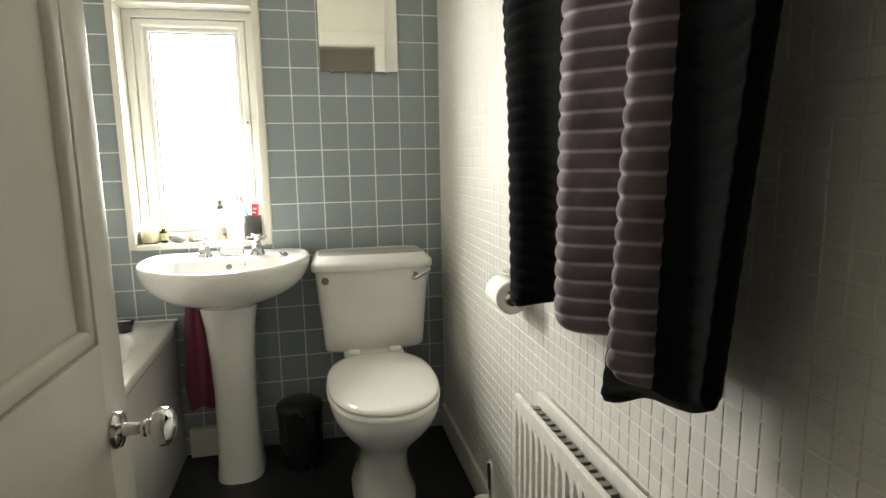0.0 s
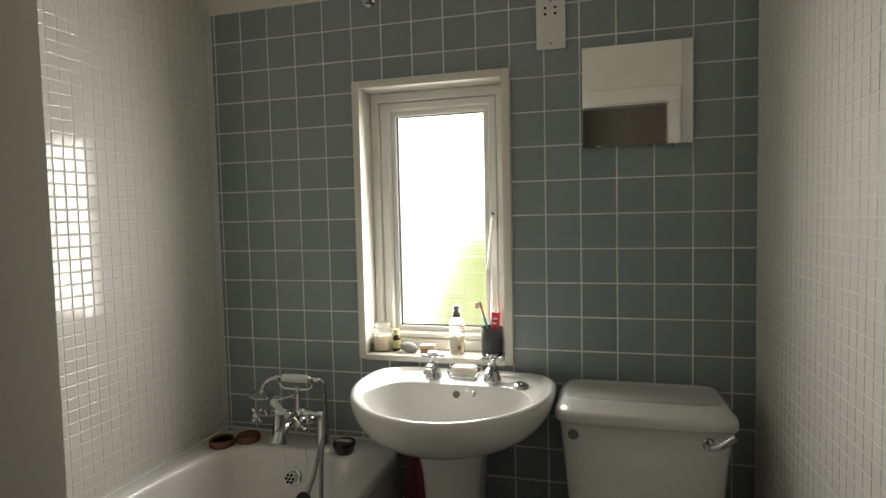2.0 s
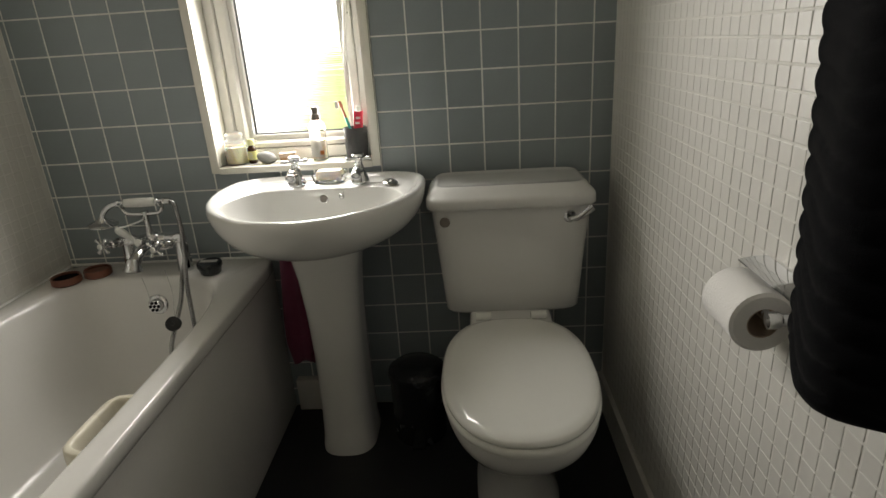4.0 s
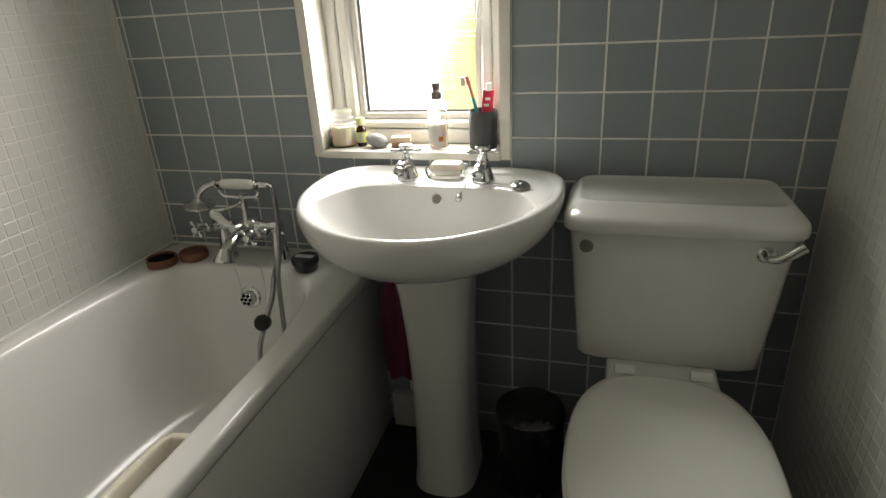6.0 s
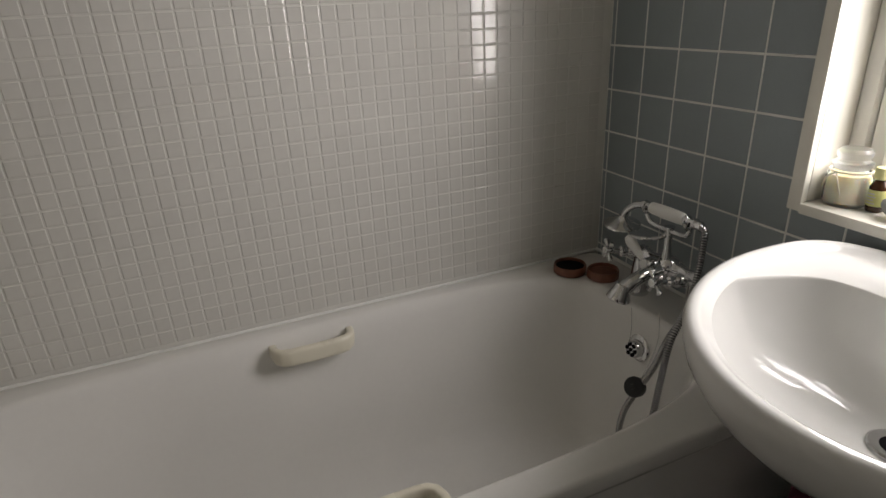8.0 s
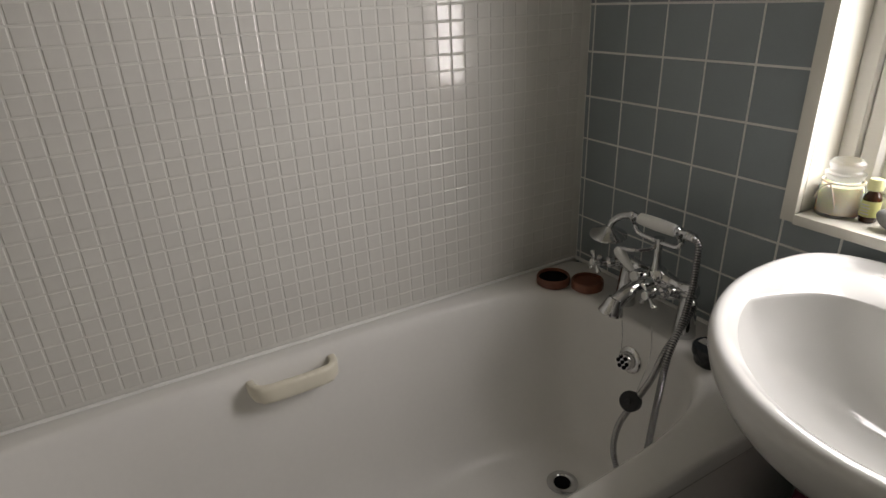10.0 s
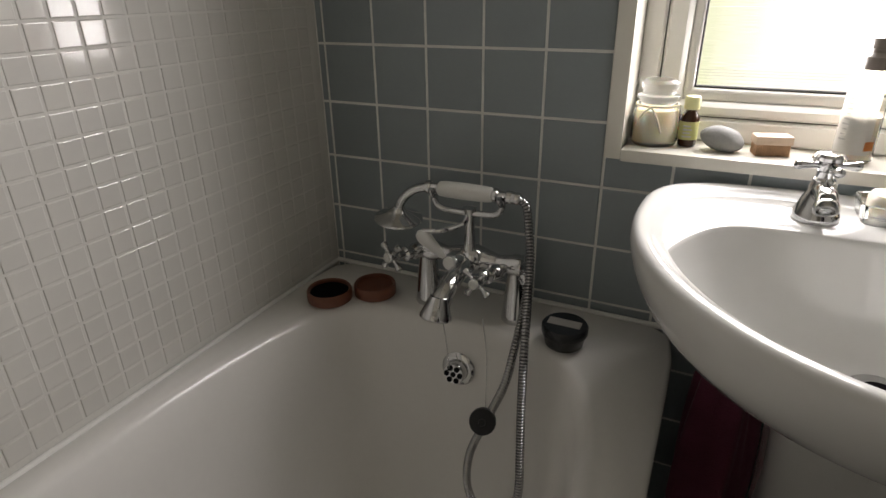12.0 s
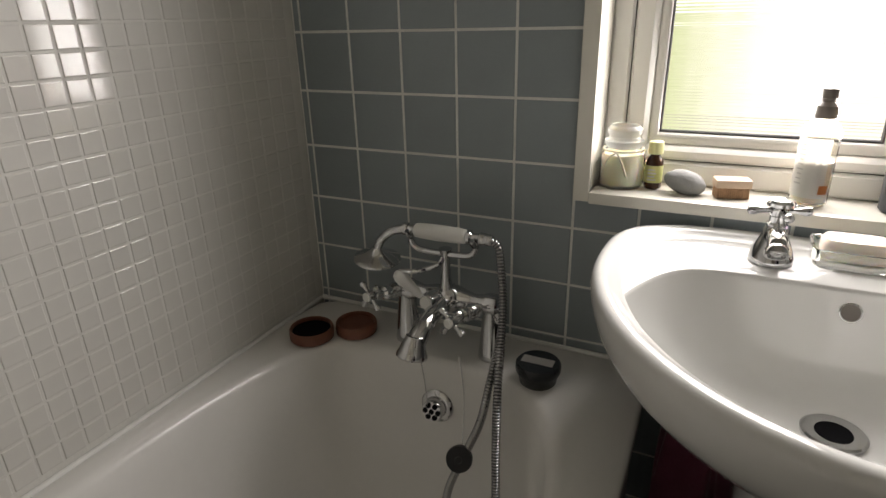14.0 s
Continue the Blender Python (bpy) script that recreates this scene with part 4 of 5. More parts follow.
turned(bm, ((0.016, -0.004), (0.016, 0.003), (0.013, 0.006), (0.008, 0.006)), (1.520, -0.230, 0.706), (0, -1, 0), 24)
lv = part("flush_lever", bm, CHROME, wc, "chrome flush lever")
bm = bmesh.new()
tube(bm, [(1.520, -0.237, 0.706), (1.522, -0.254, 0.706), (1.542, -0.262, 0.715), (1.571, -0.264, 0.738)], lambda t: 0.006 + 0.003 * t, seg=12)
part("arm", bm, CHROME, lv)
bm = bmesh.new()
turned(bm, ((0.0135, -0.004), (0.0135, 0.002), (0.011, 0.004), (0.001, 0.004)), (1.200, -0.2305, 0.704), (0, -1, 0), 24)
part("blanking_cap", bm, PUMP_GREY, wc, "dark grey blanking cap")

# ---------------------------------------------------------------- radiator
rad = thing("radiator", "white double panel radiator with open convector top under the towels", "radiator", (1.62, -1.55, 0.12))
RY0, RY1, RZ0, RZ1 = -2.02, -1.095, 0.13, 0.600


def panel(xf, xb):
    g = bmesh.new()
    nf = 28
    step = (RY1 - RY0) / nf
    cols = []
    for i in range(nf):
        y = RY0 + i * step
        for f, d in ((0.0, 0.0), (0.18, 0.0), (0.34, 0.006), (0.66, 0.006), (0.82, 0.0)):
            cols.append((y + f * step, d))
    cols.append((RY1, 0.0))
    rows = ((RZ0, 0), (RZ0 + 0.035, 0), (RZ0 + 0.06, 1), (RZ1 - 0.06, 1), (RZ1 - 0.035, 0), (RZ1 - 0.003, 0), (RZ1, -0.5))
    grid = [[g.verts.new((xf + (d * k if k >= 0 else -0.003 * k), y, z)) for y, d in cols] for z, k in rows]
    back = [[g.verts.new((xb, y, z)) for y, _ in cols] for z in (RZ1, RZ0)]
    rowsv = grid + back + [grid[0]]
    for a, b in zip(rowsv, rowsv[1:]):
        for i in range(len(cols) - 1):
            g.faces.new((a[i], a[i + 1], b[i + 1], b[i]))
    for i in (0, -1):
        g.faces.new([r[i] for r in grid + back])
    return g


part("panel", panel(1.596, 1.606), RADIATOR, rad, angle=25)
part("panel", panel(1.650, 1.660), RADIATOR, rad, angle=25)
g = bmesh.new()
n_f = 34
for i in range(n_f):
    y = RY0 + 0.03 + i * (RY1 - RY0 - 0.06) / (n_f - 1)
    box(g, 1.6065, 1.628, y - 0.0075, y + 0.0075, RZ0 + 0.04, RZ1 - 0.022)
    box(g, 1.628, 1.6495, y + 0.0045, y + 0.0195, RZ0 + 0.04, RZ1 - 0.030)
part("convector_fin", g, FIN_METAL, rad, "dusty grey convector fins", smooth=False)
g = bmesh.new()
rod(g, (1.628, RY1 + 0.035, 0.0), (1.628, RY1 + 0.035, 0.17), 0.0075)
rod(g, (1.628, RY1 - 0.005, 0.165), (1.628, RY1 + 0.035, 0.165), 0.010)
part("valve_pipe", g, CHROME, rad)
g = bmesh.new()
turned(g, ((0.015, 0), (0.019, 0.01), (0.018, 0.045), (0.014, 0.055), (0.002, 0.056)), (1.628, RY1 + 0.035, 0.17), (0, 0, 1), 20)
part("valve_cap", g, WHITE_PLASTIC, rad, "white plastic valve cap")
for y in (-1.3, -1.8):
    part("bracket", boxed(1.660, W - 0.002, y - 0.012, y + 0.012, 0.2, 0.5), RADIATOR, rad)

# ---------------------------------------------------------------- toilet brush
brush = thing("toilet_brush", "white toilet brush holder with a chrome handled brush", "toilet brush", (1.595, -0.86, 0))
g = bmesh.new()
turned(g, ((0.045, 0), (0.048, 0.004), (0.044, 0.10), (0.040, 0.185), (0.036, 0.190), (0.034, 0.180), (0.03, 0.17)), (1.595, -0.86, 0), (0, 0, 1), 28)
part("holder", g, WHITE_PLASTIC, brush)
g = bmesh.new()
turned(g, ((0.006, 0.10), (0.006, 0.27), (0.0085, 0.275), (0.0085, 0.315), (0.002, 0.319)), (1.605, -0.875, 0), (0, 0, 1), 16)
part("handle", g, CHROME, brush, "chrome brush handle")

# ---------------------------------------------------------------- toilet roll
RX, RYC, RZC = 1.630, -0.940, 0.805
holder = thing("toilet_roll_holder", "chrome toilet roll holder screwed to the mosaic wall", "roll holder", (W, RYC, RZC))
for dy in (-0.062, 0.062):
    g = bmesh.new()
    turned(g, ((0.018, 0), (0.018, 0.004), (0.009, 0.008), (0.008, 0.032), (0.011, 0.036), (0.011, 0.050), (0.003, 0.053)), (W - 0.001, RYC + dy, RZC), (-1, 0, 0), 20)
    part("arm", g, CHROME, holder)
g = bmesh.new()
rod(g, (RX, RYC - 0.060, RZC), (RX, RYC + 0.060, RZC), 0.0075)
part("spindle", g, CHROME, holder)
g = bmesh.new()
tops = [(W - 0.002, RZC + 0.040), (1.655, RZC + 0.040), (1.642, RZC + 0.038), (1.634, RZC + 0.036)]
loft(g, [[(x, RYC + sy * 0.046, z + t) for x, z, t in [(x, z, 0.0) for x, z in tops] + [(x, z, 0.002) for x, z in tops[::-1]]] for sy in (-1, 1)])
part("cover_flap", g, CHROME, holder, "chrome cover flap")
roll = thing("toilet_roll", "white toilet paper roll on its holder", "toilet roll", (RX, RYC, RZC - 0.03))


def ringed(g, r_in, r_out, y0, y1, soft):
    prof = [(r_in, y0), (r_out - soft, y0), (r_out, y0 + soft), (r_out, y1 - soft), (r_out - soft, y1), (r_in, y1)]
    rings = [[(RX + r * math.cos(2 * math.pi * k / 48), y, RZC - 0.013 + r * math.sin(2 * math.pi * k / 48)) for k in range(48)] for r, y in prof + prof[:1]]
    return loft(g, rings, False, False)


part("tissue", ringed(bmesh.new(), 0.0205, 0.041, RYC - 0.047, RYC + 0.047, 0.004), PAPER, roll)
part("core", ringed(bmesh.new(), 0.0188, 0.0203, RYC - 0.0465, RYC + 0.0465, 0.0004), CARD, roll, "brown cardboard core")

# ---------------------------------------------------------------- towels
peg = thing("towel_rail", "chrome towel rail on the mosaic wall", "towel rail", (W, -1.45, 1.56))
g = bmesh.new()
rod(g, (1.590, -1.98, 1.560), (1.590, -1.02, 1.560), 0.009)
part("bar", g, CHROME, peg)
for y in (-1.96, -1.04):
    g = bmesh.new()
    turned(g, ((0.022, 0), (0.022, 0.005), (0.009, 0.009), (0.009, 0.085)), (W - 0.001, y, 1.560), (-1, 0, 0), 20)
    part("post", g, CHROME, peg)


def towel(label, mat, y0, y1, xf, zb0, zb1, folds, depth, rib, seed, lean=0.0, flare=0.0, round_ribs=True, phase=None, second=0.45, tip=0.0, twist=0.7):
    """A towel folded over the rail: soft upright folds, ribbed weave every 27 mm, thick rolled edges."""
    rnd = random.Random(seed)
    t_ = thing("towel", label, "towel", (xf, (y0 + y1) / 2, min(zb0, zb1)), group="towels on the rail")
    nu, nv = 90, 210
    ph = [rnd.uniform(0, 6.28) for _ in range(4)]
    if phase is not None:
        ph[1] = phase
    ztop = 1.570
    g = bmesh.new()

    def spot(u, v, layer):
        zb = zb0 + (zb1 - zb0) * u + 0.006 * math.sin(u * 9 + ph[0])
        z = zb + (ztop - zb) * v
        w = 1 - v
        y = y1 + (y0 - y1) * u + lean * w * u + flare * w * (u - 0.5)
        fold = depth * (0.6 + 0.4 * w) * (math.sin(u * folds * 6.283 + ph[1] + twist * v) + second * math.sin(u * folds * 2.3 * 6.283 + ph[2]))
        wave = abs(math.sin(math.pi * (z + 0.004 * math.sin(u * 11 + ph[3])) / 0.027))
        r = rib * (wave ** 0.6 if round_ribs else 0.35 * wave + (1 - wave) ** 2.5)
        edge = min(1.0, min(u, 1 - u) / 0.035, w and v / 0.02)
        half = 0.008 + 0.004 * edge
        x = xf + fold - tip * v
        x = x + (1.594 - x) * max(0.0, (v - 0.8) / 0.2) ** 2 * 0.9
        return (x - half * edge ** 0.5 - r, y, z) if layer == 0 else (x + half * edge ** 0.5 + r * 0.5, y, z)

    layers = [[[g.verts.new(spot(i / nu, j / nv, k)) for i in range(nu + 1)] for j in range(nv + 1)] for k in (0, 1)]
    for k in (0, 1):
        for j in range(nv):
            for i in range(nu):
                a = layers[k]
                g.faces.new((a[j][i], a[j][i + 1], a[j + 1][i + 1], a[j + 1][i]))
    f, b = layers
    for j in range(nv):
        for i in (0, nu):
            g.faces.new((f[j][i], f[j + 1][i], b[j + 1][i], b[j][i]))
    for i in range(nu):
        for j in (0, nv):
            g.faces.new((f[j][i], f[j][i + 1], b[j][i + 1], b[j][i]))
    part("cloth", g, mat, t_, angle=80)
    return t_


towel("black ribbed towel hanging from the rail", TOWEL_BLACK, -1.42, -1.085, 1.586, 0.815, 0.880, 1.25, 0.026, 0.0045, 3, phase=1.571, second=0.10, tip=0.026, twist=-0.5)
towel("charcoal and lilac ribbed towel hanging in deep folds", TOWEL_GREY, -1.725, -1.378, 1.586, 0.882, 0.848, 1.75, 0.0440, 0.0060, 8, lean=0.05, phase=1.571, second=0.10, twist=0.0, tip=0.010)
towel("black towel hanging with one low corner", TOWEL_BLACK, -1.86, -1.700, 1.578, 0.782, 0.858, 0.8, 0.004, 0.0025, 5, lean=0.25, flare=-0.31, tip=0.010)

# ---------------------------------------------------------------- under the basin
cloth = thing("hand_towel", "burgundy hand towel hanging beside the basin pedestal", "towel", (0.735, -0.10, 0.22))
g = bmesh.new()
rows_ = []
for j in range(40):
    v = j / 39
    z = 0.615 - 0.385 * v
    half = 0.030 + 0.020 * math.sin(min(1, v * 1.4) * 1.57) - 0.012 * max(0, v - 0.8) / 0.2
    ring = []
    for k in range(48):
        a = 2 * math.pi * k / 48
        fold = 1 + 0.16 * math.sin(5 * a + 2.0 * v) + 0.08 * math.sin(9 * a)
        ring.append((0.737 + half * fold * math.cos(a), -0.085 + 0.024 * fold * math.sin(a), z + 0.01 * math.sin(3 * a) * v))
    rows_.append(ring)
loft(g, rows_)
part("cloth", g, BURGUNDY, cloth, angle=80)
g = bmesh.new()
rod(g, (0.737, -0.0, 0.612), (0.737, -0.095, 0.612), 0.005)
turned(g, ((0.014, 0), (0.014, 0.004), (0.005, 0.006)), (0.737, 0.001, 0.612), (0, -1, 0), 16)
ob = thing("towel_hook", "small chrome hook on the tiled wall", "hook", (0.737, 0, 0.61))
part("hook", g, CHROME, ob)

bin_ = thing("pedal_bin", "small dark pedal bin between the basin and the toilet", "bin", (1.085, -0.16, 0))
g = bmesh.new()
turned(g, ((0.075, 0), (0.078, 0.004), (0.082, 0.21), (0.084, 0.212)), (1.085, -0.16, 0.001), (0, 0, 1), 36)
part("body", g, BLACK_PLASTIC, bin_)
g = bmesh.new()
turned(g, ((0.086, 0), (0.087, 0.004), (0.084, 0.018), (0.066, 0.032), (0.03, 0.039), (0.001, 0.040)), (1.085, -0.16, 0.214), (0, 0, 1), 36)
part("lid", g, BLACK_PLASTIC, bin_)
g = bmesh.new()
box(g, 1.065, 1.105, -0.262, -0.235, 0.012, 0.020, bevel=0.003)
part("pedal", g, BLACK_PLASTIC, bin_)

# ---------------------------------------------------------------- on the sill
SZ = IZ0 + 0.0005
jar = thing("candle_jar", "glass candle jar with cream wax, domed stopper and raffia tie", "candle", (0.577, 0.042, SZ))
cx_, cy_ = 0.577, 0.042
g = bmesh.new()
turned(g, ((0.030, 0), (0.0335, 0.004), (0.034, 0.010), (0.034, 0.046), (0.031, 0.055), (0.0265, 0.060), (0.0265, 0.066), (0.024, 0.066), (0.024, 0.060), (0.0285, 0.054), (0.0315, 0.045), (0.0315, 0.006), (0.001, 0.005)), (cx_, cy_, SZ), (0, 0, 1), 40)
part("jar", g, CLEAR_GLASS, jar).visible_shadow = False
g = bmesh.new()
turned(g, ((0.0310, 0.0055), (0.0312, 0.046), (0.0285, 0.0505), (0.001, 0.049)), (cx_, cy_, SZ), (0, 0, 1), 40)
part("wax", g, WAX, jar, "cream wax fill")
g = bmesh.new()
turned(g, ((0.023, 0.060), (0.029, 0.067), (0.0295, 0.071), (0.024, 0.073), (0.0225, 0.077), (0.0255, 0.083), (0.0255, 0.088), (0.021, 0.093), (0.001, 0.095)), (cx_, cy_, SZ), (0, 0, 1), 36)
part("stopper", g, FROSTED, jar, "frosted domed glass stopper").visible_shadow = False
g = bmesh.new()
tube(g, [(cx_ + 0.0300 * math.cos(a * 0.5236), cy_ + 0.0300 * math.sin(a * 0.5236), SZ + 0.0575) for a in range(13)], 0.0018, seg=6, per=4)
tube(g, [(cx_ - 0.005, cy_ - 0.030, SZ + 0.057), (cx_ + 0.004, cy_ - 0.035, SZ + 0.043), (cx_ + 0.012, cy_ - 0.0355, SZ + 0.022)], 0.0016, seg=6)
tube(g, [(cx_ - 0.005, cy_ - 0.030, SZ + 0.057), (cx_ - 0.016, cy_ - 0.033, SZ + 0.048), (cx_ - 0.025, cy_ - 0.028, SZ + 0.028)], 0.0016, seg=6)
part("raffia_tie", g, TWINE, jar, "pale raffia tie")

oil = thing("oil_bottle", "small amber bottle with a lime label and yellow cap", "bottle", (0.622, 0.048, SZ))
ox, oy = 0.624, 0.044
g = bmesh.new()
turned(g, ((0.0115, 0), (0.0130, 0.002), (0.0130, 0.040), (0.0105, 0.046), (0.0075, 0.050), (0.0075, 0.054)), (ox, oy, SZ), (0, 0, 1), 28)
part("body", g, AMBER, oil)
g = bmesh.new()
turned(g, ((0.0133, 0.010), (0.0133, 0.036)), (ox, oy, SZ), (0, 0, 1), 28)
lb = part("label", g, LABEL_LIME, oil)
g = bmesh.new()
for k in range(4):
    box(g, ox - 0.007, ox + 0.005 - 0.002 * (k % 2), oy - 0.0142, oy - 0.0126, SZ + 0.014 + 0.005 * k, SZ + 0.016 + 0.005 * k)
part("print", g, PRINT, lb)
g = bmesh.new()
turned(g, ((0.0105, 0.053), (0.0110, 0.055), (0.0110, 0.068), (0.0098, 0.071), (0.001, 0.0712)), (ox, oy, SZ), (0, 0, 1), 28)
part("cap", g, LIME_CAP, oil, "yellow screw cap")

g = bmesh.new()
bmesh.ops.create_icosphere(g, subdivisions=4, radius=1.0)
for v in g.verts:
    w = 1 + 0.08 * noise.noise(v.co * 1.3) + 0.012 * noise.noise(v.co * 6)
    v.co = Vector((0.671 + v.co.x * 0.0295 * w, 0.030 + v.co.y * 0.021 * w, SZ + 0.0165 + v.co.z * 0.0175 * w - 0.004 * v.co.x))
tagged(new("pebble", finish("pebble", g, STONE)), "smooth grey pebble on the window sill", "stone")

nb = thing("nail_brush", "small wooden nail brush, its dense tan bristles down, on the sill", "nail brush", (0.733, 0.034, SZ), rz=14)
part("block", boxed(-0.024, 0.024, -0.0145, 0.0145, 0.0145, 0.027, bevel=0.003), BRUSH_WOOD, nb, local=True)
g = bmesh.new()
rnd = random.Random(4)
for i in range(16):
    for j in range(9):
        x, y = -0.0205 + i * 0.0027, -0.012 + j * 0.003
        rod(g, (x + rnd.uniform(-0.001, 0.001), y + rnd.uniform(-0.001, 0.001), 0.0), (x, y, 0.0147), 0.0015, seg=5)
part("bristles", g, BRISTLE, nb, local=True)

bot = thing("pump_bottle", "clear pump bottle of lotion with a white label", "bottle", (0.830, 0.038, SZ))
px_, py_ = 0.829, 0.040
g = bmesh.new()
turned(g, ((0.0205, 0), (0.0235, 0.003), (0.0235, 0.096), (0.0215, 0.105), (0.0135, 0.113), (0.0125, 0.120), (0.011, 0.120), (0.012, 0.112), (0.020, 0.103), (0.0220, 0.095), (0.0220, 0.005), (0.001, 0.004)), (px_, py_, SZ), (0, 0, 1), 36)
part("body", g, CLEAR_PLASTIC, bot).visible_shadow = False
g = bmesh.new()
turned(g, ((0.0215, 0.0045), (0.0217, 0.060), (0.001, 0.0605)), (px_, py_, SZ), (0, 0, 1), 32)
part("lotion", g, SOAP, bot, "pale lotion half filling the bottle")
g = bmesh.new()
turned(g, ((0.0130, 0.116), (0.0140, 0.119), (0.0135, 0.132), (0.0090, 0.137), (0.0090, 0.141), (0.0105, 0.142), (0.0105, 0.154), (0.001, 0.156)), (px_, py_, SZ), (0, 0, 1), 24)
pm = part("pump", g, PUMP_GREY, bot, "taupe pump head")
g = bmesh.new()
tube(g, [(px_, py_, SZ + 0.149), (px_ + 0.003, py_ + 0.012, SZ + 0.150), (px_ + 0.005, py_ + 0.022, SZ + 0.146)], 0.0042, seg=10)
part("nozzle", g, PUMP_GREY, pm)
g = bmesh.new()
arc = [(px_ + 0.0239 * math.cos(a), py_ + 0.0239 * math.sin(a)) for a in [math.radians(185 + 9 * k) for k in range(14)]]
loft_rows = [[g.verts.new((x, y, SZ + z)) for x, y in arc] for z in (0.012, 0.092)]
for i in range(len(arc) - 1):
    g.faces.new((loft_rows[0][i], loft_rows[0][i + 1], loft_rows[1][i + 1], loft_rows[1][i]))
bmesh.ops.solidify(g, geom=g.faces[:], thickness=0.0004)
lb = part("label", g, LABEL_WHITE, bot, "white paper label with faint print")
g = bmesh.new()
for k in range(9):
    a = math.radians(222)
    w_ = 0.010 - 0.002 * (k % 3)
    cxk, cyk = px_ + 0.0243 * math.cos(a), py_ + 0.0243 * math.sin(a)
    tx, ty = -math.sin(a), math.cos(a)
    quad = [(cxk + tx * s * w_, cyk + ty * s * w_, SZ + 0.030 + 0.0065 * k + dz) for s, dz in ((-0.5, 0), (0.5, 0), (0.5, 0.0018), (-0.5, 0.0018))]
    g.faces.new([g.verts.new(p) for p in quad])
bmesh.ops.solidify(g, geom=g.faces[:], thickness=0.0004)
part("print", g, PRINT, lb)
g = bmesh.new()
a = math.radians(300)
for s in (0,):
    cxk, cyk = px_ + 0.0243 * math.cos(a), py_ + 0.0243 * math.sin(a)
    tx, ty = -math.sin(a), math.cos(a)
    quad = [(cxk + tx * q_ * 0.012, cyk + ty * q_ * 0.012, SZ + z) for q_, z in ((-0.5, 0.018), (0.5, 0.018), (0.5, 0.030), (-0.5, 0.030))]
    g.faces.new([g.verts.new(p) for p in quad])
bmesh.ops.solidify(g, geom=g.faces[:], thickness=0.0004)
part("orange_mark", g, ORANGE, lb)

pot = thing("toothbrush_pot", "slate grey tumbler holding a toothbrush and toothpaste", "tumbler", (0.942, 0.040, SZ))
tx_, ty_ = 0.942, 0.036
g = bmesh.new()
turned(g, ((0.029, 0), (0.0325, 0.003), (0.0335, 0.050), (0.0340, 0.088), (0.0330, 0.0905), (0.0305, 0.089), (0.0300, 0.010), (0.001, 0.008)), (tx_, ty_, SZ), (0, 0, 1), 40)
part("cup", g, SLATE, pot)
tb = thing("toothbrush", "teal and white toothbrush leaning in the tumbler", "toothbrush", (0.94, 0.04, SZ + 0.01))
g = bmesh.new()
b0, b1 = Vector((0.950, 0.030, SZ + 0.012)), Vector((0.908, 0.046, SZ + 0.148))
tube(g, [b0, b0.lerp(b1, 0.4), b0.lerp(b1, 0.78)], lambda t: 0.0052 - 0.0014 * t, seg=10)
hb = part("handle", g, TEAL, tb)
g = bmesh.new()
c_ = b1 + Vector((-0.006, 0.002, 0.010))
rod(g, b0.lerp(b1, 0.775), b1, 0.0037, 0.0032)
rod(g, b1 - Vector((0, 0, 0.001)), c_ + Vector((0.001, 0, 0.006)), 0.005, 0.004)
part("head", g, PINK, tb, "orange brush head")
g = bmesh.new()
box(g, c_.x - 0.013, c_.x - 0.003, c_.y - 0.004, c_.y + 0.004, c_.z - 0.014, c_.z + 0.006, bevel=0.001)
part("bristles", g, LABEL_WHITE, tb)
tp = thing("toothpaste_tube", "red and white toothpaste tube standing in the tumbler", "toothpaste", (0.955, 0.038, SZ + 0.01))
g = bmesh.new()
loft(g, [oval(0.947 + 0.003 * k, 0.038, hx, hy, hy, SZ + z, 2.2, 2.2, 28) for k, (z, hx, hy) in enumerate(((0.012, 0.010, 0.010), (0.05, 0.0135, 0.010), (0.10, 0.0135, 0.008), (0.135, 0.014, 0.003)))])
tbm = part("tube", g, RED, tp)
g = bmesh.new()
rod(g, (0.9565, 0.038, SZ + 0.134), (0.9575, 0.038, SZ + 0.151), 0.0075, 0.0065)
part("cap", g, WHITE_PLASTIC, tp)
g = bmesh.new()
for k in range(2):
    box(g, 0.946 + 0.003 * k, 0.958 + 0.003 * k, 0.0285 + 0.003 * k, 0.0305 + 0.003 * k, SZ + 0.099 + 0.014 * k, SZ + 0.105 + 0.014 * k)
part("white_band", g, LABEL_WHITE, tbm)

# ---------------------------------------------------------------- on the window wall
mir = thing("mirror", "frameless square wall mirror on the tiles", "mirror", (1.366, -0.006, 1.45))
g = boxed(-0.145, 0.145, -0.002, 0.002, -0.1395, 0.1395, bevel=0.001)
glass_ob = part("mirror_glass", g, MIRROR, mir, smooth=False, local=True)
glass_ob.matrix_basis = pose(0.001, -0.004, 0.141, -0.35, 0, -0.9)
for dx in (-0.10, 0.10):
    g = bmesh.new()
    box(g, 1.366 + dx - 0.008, 1.366 + dx + 0.008, -0.012, -0.0005, 1.446, 1.456, bevel=0.001)
    part("clip", g, CHROME, mir)

shaver = thing("shaver_socket", "white plastic shaver socket plate above the mirror", "socket", (1.137, -0.005, 1.737))
part("plate", boxed(1.096, 1.178, -0.014, -0.0005, 1.737, 1.881, bevel=0.003), WHITE_PLASTIC, shaver)
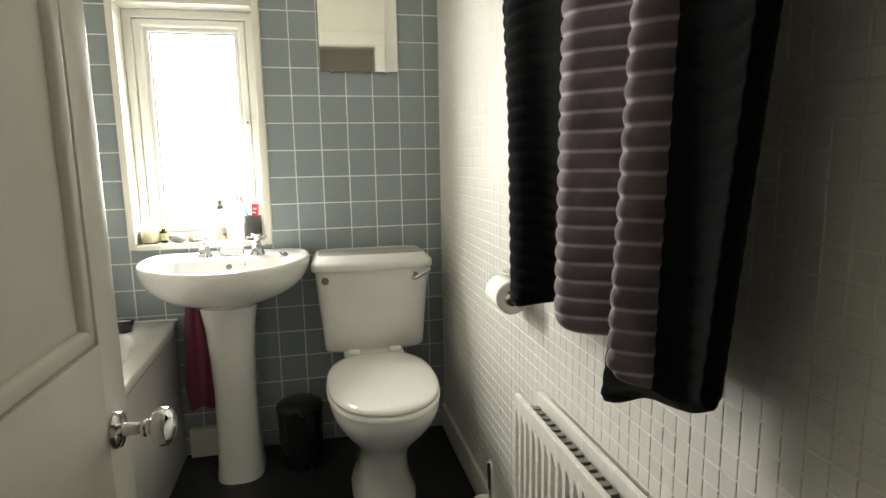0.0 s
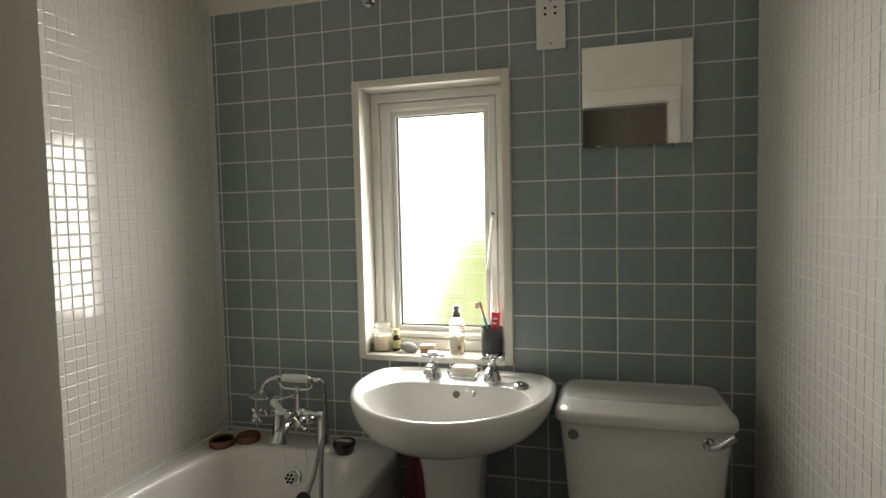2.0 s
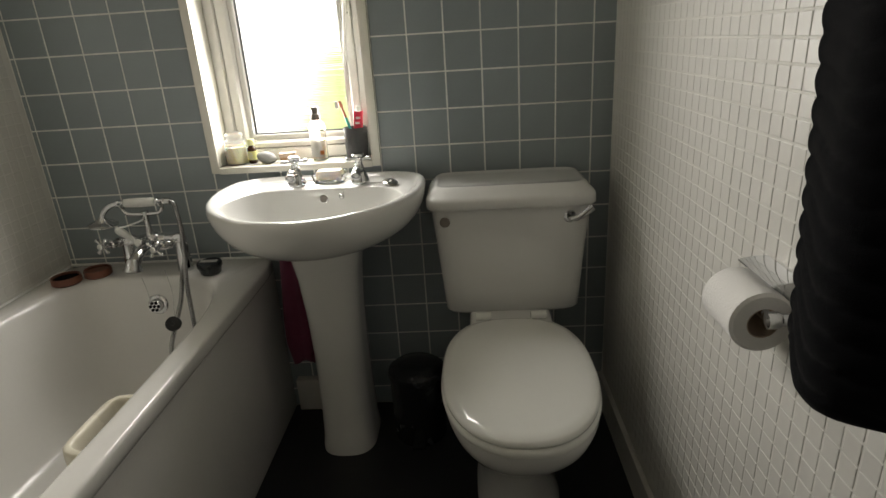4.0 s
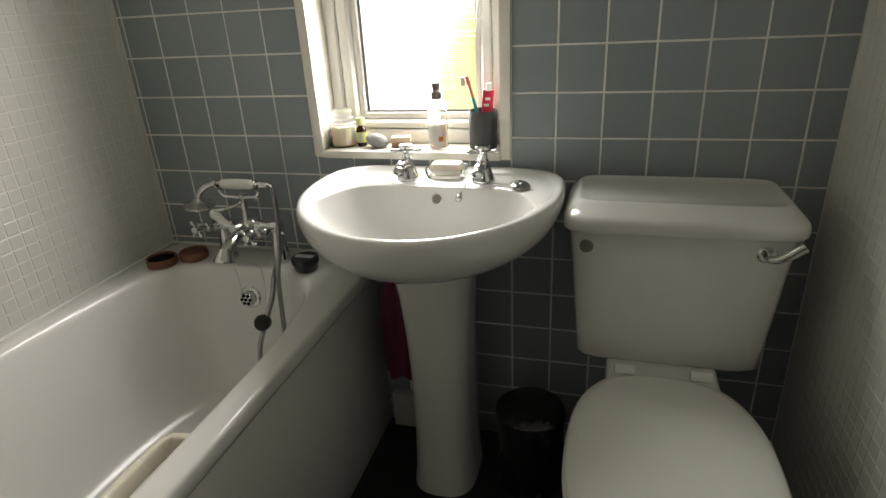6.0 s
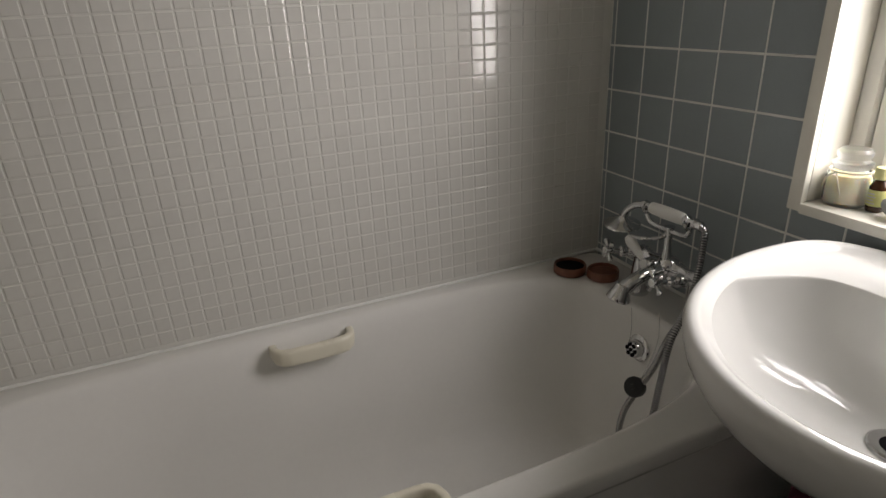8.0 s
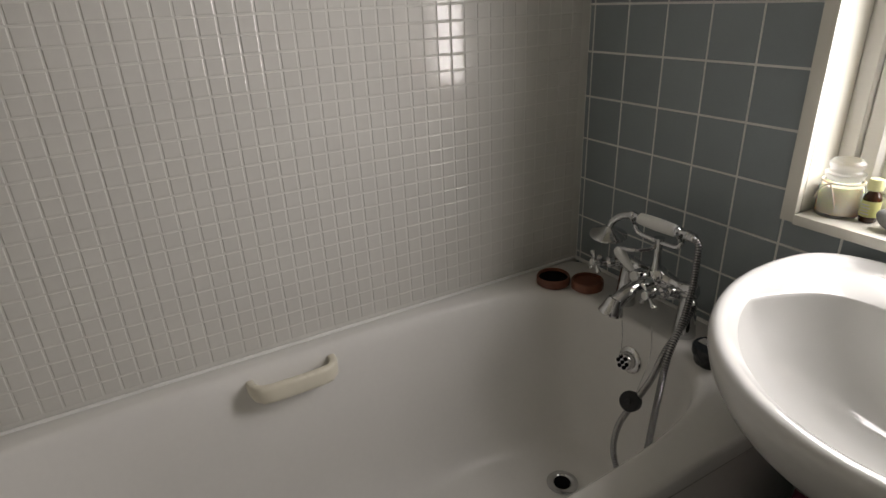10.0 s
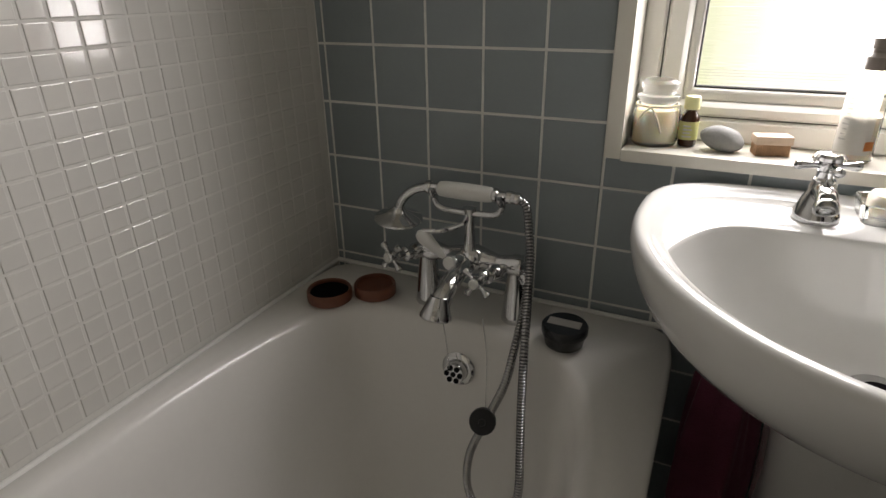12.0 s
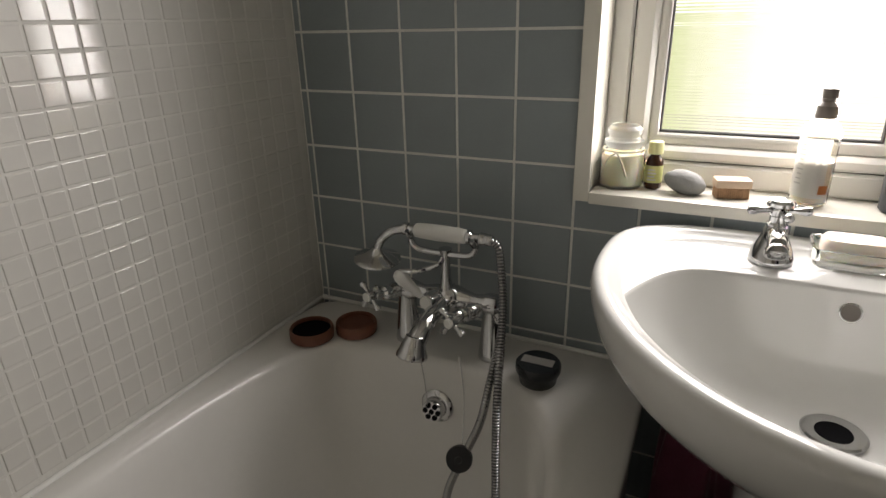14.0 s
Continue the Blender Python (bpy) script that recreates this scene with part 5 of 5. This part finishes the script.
# socket openings are dark discs, their inner shade put into the colour
for x, z, r in ((1.122, 1.852, 0.004), (1.150, 1.852, 0.004), (1.122, 1.835, 0.004), (1.150, 1.835, 0.004), (1.137, 1.870, 0.003), (1.137, 1.752, 0.003)):
    g = bmesh.new()
    rod(g, (x, -0.010, z), (x, -0.0145, z), r, seg=12)
    part("hole_shade" if r > 0.0035 else "screw", g, HOLE_SHADE_AND_SOAP if r > 0.0035 else FIN_METAL, shaver)

rail = thing("curtain_rail", "chrome shower curtain rail above the bath, without a curtain", "curtain rail", (0.58, -1.07, 1.95))
g = bmesh.new()
rod(g, (0.580, -0.004, 1.942), (0.580, -2.146, 1.942), 0.0095, seg=18)
part("rail", g, CHROME, rail)
for y, d in ((-0.0005, -1), (-2.1495, 1)):
    g = bmesh.new()
    turned(g, ((0.022, 0), (0.022, 0.004), (0.014, 0.010), (0.013, 0.024)), (0.580, y, 1.942), (0, d, 0), 24)
    part("flange", g, CHROME, rail)

# ---------------------------------------------------------------- tiles, last


def tile_mesh(name, w, h, mat, depth=0.0016, soft=0.0014):
    """A shallow glazed tile: pillowed edge, face towards -y, corner at the origin."""
    me = bpy.data.meshes.new(name)
    o = [(0, 0), (w, 0), (w, h), (0, h)]
    i1 = [(soft * 0.3, soft * 0.3), (w - soft * 0.3, soft * 0.3), (w - soft * 0.3, h - soft * 0.3), (soft * 0.3, h - soft * 0.3)]
    i2 = [(soft, soft), (w - soft, soft), (w - soft, h - soft), (soft, h - soft)]
    v = [(x, depth, z) for x, z in o] + [(x, depth * 0.28, z) for x, z in i1] + [(x, 0, z) for x, z in i2]
    f = [(8, 9, 10, 11)] + [(a + k, a + (k + 1) % 4, a + 4 + (k + 1) % 4, a + 4 + k) for a in (0, 4) for k in range(4)]
    me.from_pydata(v, [], f)
    me.materials.append(mat)
    me.shade_smooth()
    me.set_sharp_from_angle(angle=radians(12))
    return me


X0, Z0, PITCH, JOINT = 0.015, 1.865, 0.100, 0.0040
shared = {}
rnd = random.Random(11)
xs = [0.0] + [X0 + PITCH * i for i in range(17)] + [W]
zs = sorted([HEAD] + [Z0 - PITCH * j for j in range(19)] + [0.0])
for xa, xb in zip(xs, xs[1:]):
    for za, zb in zip(zs, zs[1:]):
        if xb < 0.70 and zb < 0.52:
            continue
        spans = [(za, zb)]
        if xa > WX0 - 0.02 and xb < WX1 + 0.02:
            spans = [(za, min(zb, WZ0 + 0.001)), (max(za, WZ1 - 0.001), zb)]
        for a, b in spans:
            if b - a < 0.012:
                continue
            w, h = round(xb - xa - JOINT, 4), round(b - a - JOINT, 4)
            if w < 0.004:
                continue
            if (w, h) not in shared:
                shared[w, h] = tile_mesh("tile", w, h, GREY_TILE)
            t_ = new("tile", shared[w, h])
            t_.parent = wall_north
            t_.matrix_basis = pose(xa + JOINT / 2, rnd.uniform(-0.0003, 0.0003), a + JOINT / 2, rnd.gauss(0, 0.10), 0, rnd.gauss(0, 0.10))

# small white mosaic on both side walls
MP, MJ = 0.0312, 0.0032
one = tile_mesh("mosaic_tile", MP - MJ, MP - MJ, MOSAIC, 0.0012, 0.0014)
one_dull = tile_mesh("mosaic_tile", MP - MJ, MP - MJ, MOSAIC_DULL, 0.0009, 0.0014)
proto_f = [tuple(p.vertices) for p in one.polygons]


def roof(y):
    return HEAD + (TOP - HEAD) * min(1.0, max(0.0, y / SLOPE_END))


def mosaic(wall, piece, sheet_mat, facing, zlow, y_phase, z_phase, near):
    """facing +1: the wall at x = 0 looking to +x; -1: the wall at x = W looking to -x. near(y, z): the stretch built as single pieces."""
    proto_v = [Vector(v.co) for v in piece.vertices]
    verts, faces = [], []
    r2 = random.Random(21 if facing > 0 else 22)
    ny, nz = int(2.2 / MP) + 1, int(2.5 / MP) + 1
    y_start = y_phase + MP * math.ceil((-0.001 - y_phase) / MP)
    z_start = z_phase - MP * math.floor((z_phase - zlow) / MP)
    for i in range(ny):
        y = y_start - MP * (i + 1)
        if y < -2.128 or y + MP > 0.004:
            continue
        for j in range(nz):
            z = z_start + MP * j
            if z + MP > min(roof(y), roof(y + MP)) - 0.001:
                break
            tx, tz, dp = r2.gauss(0, 0.16), r2.gauss(0, 0.16), r2.uniform(-0.0002, 0.0002)
            if facing > 0:
                m = pose(dp, y + MJ / 2, z + MJ / 2, tx, 0, 90 + tz)
            else:
                m = pose(W + dp, y + MP - MJ / 2, z + MJ / 2, tx, 0, -90 + tz)
            if near(y, z):
                t_ = new("mosaic_tile", piece)
                t_.parent = wall
                t_.matrix_basis = m
            else:
                k = len(verts)
                verts.extend(tuple(m @ v) for v in proto_v)
                faces.extend(tuple(k + q for q in f) for f in proto_f)
    me = bpy.data.meshes.new("mosaic_sheet")
    me.from_pydata(verts, [], faces)
    me.materials.append(sheet_mat)
    me.shade_smooth()
    me.set_sharp_from_angle(angle=radians(12))
    ob = new("mosaic_sheet", me)
    ob.parent = wall
    tagged(ob, "field of small white mosaic tiles", kind="stuff")


mosaic(wall_west, one, MOSAIC_SHEET, 1, RIM + 0.006, -0.426, 0.931, lambda y, z: -0.70 < y < -0.10 and z < 1.0)
mosaic(wall_east, one_dull, MOSAIC_DULL_SHEET, -1, 0.102, -0.412, 0.940, lambda y, z: -1.45 < y < -1.0 and 0.58 < z < 0.90)
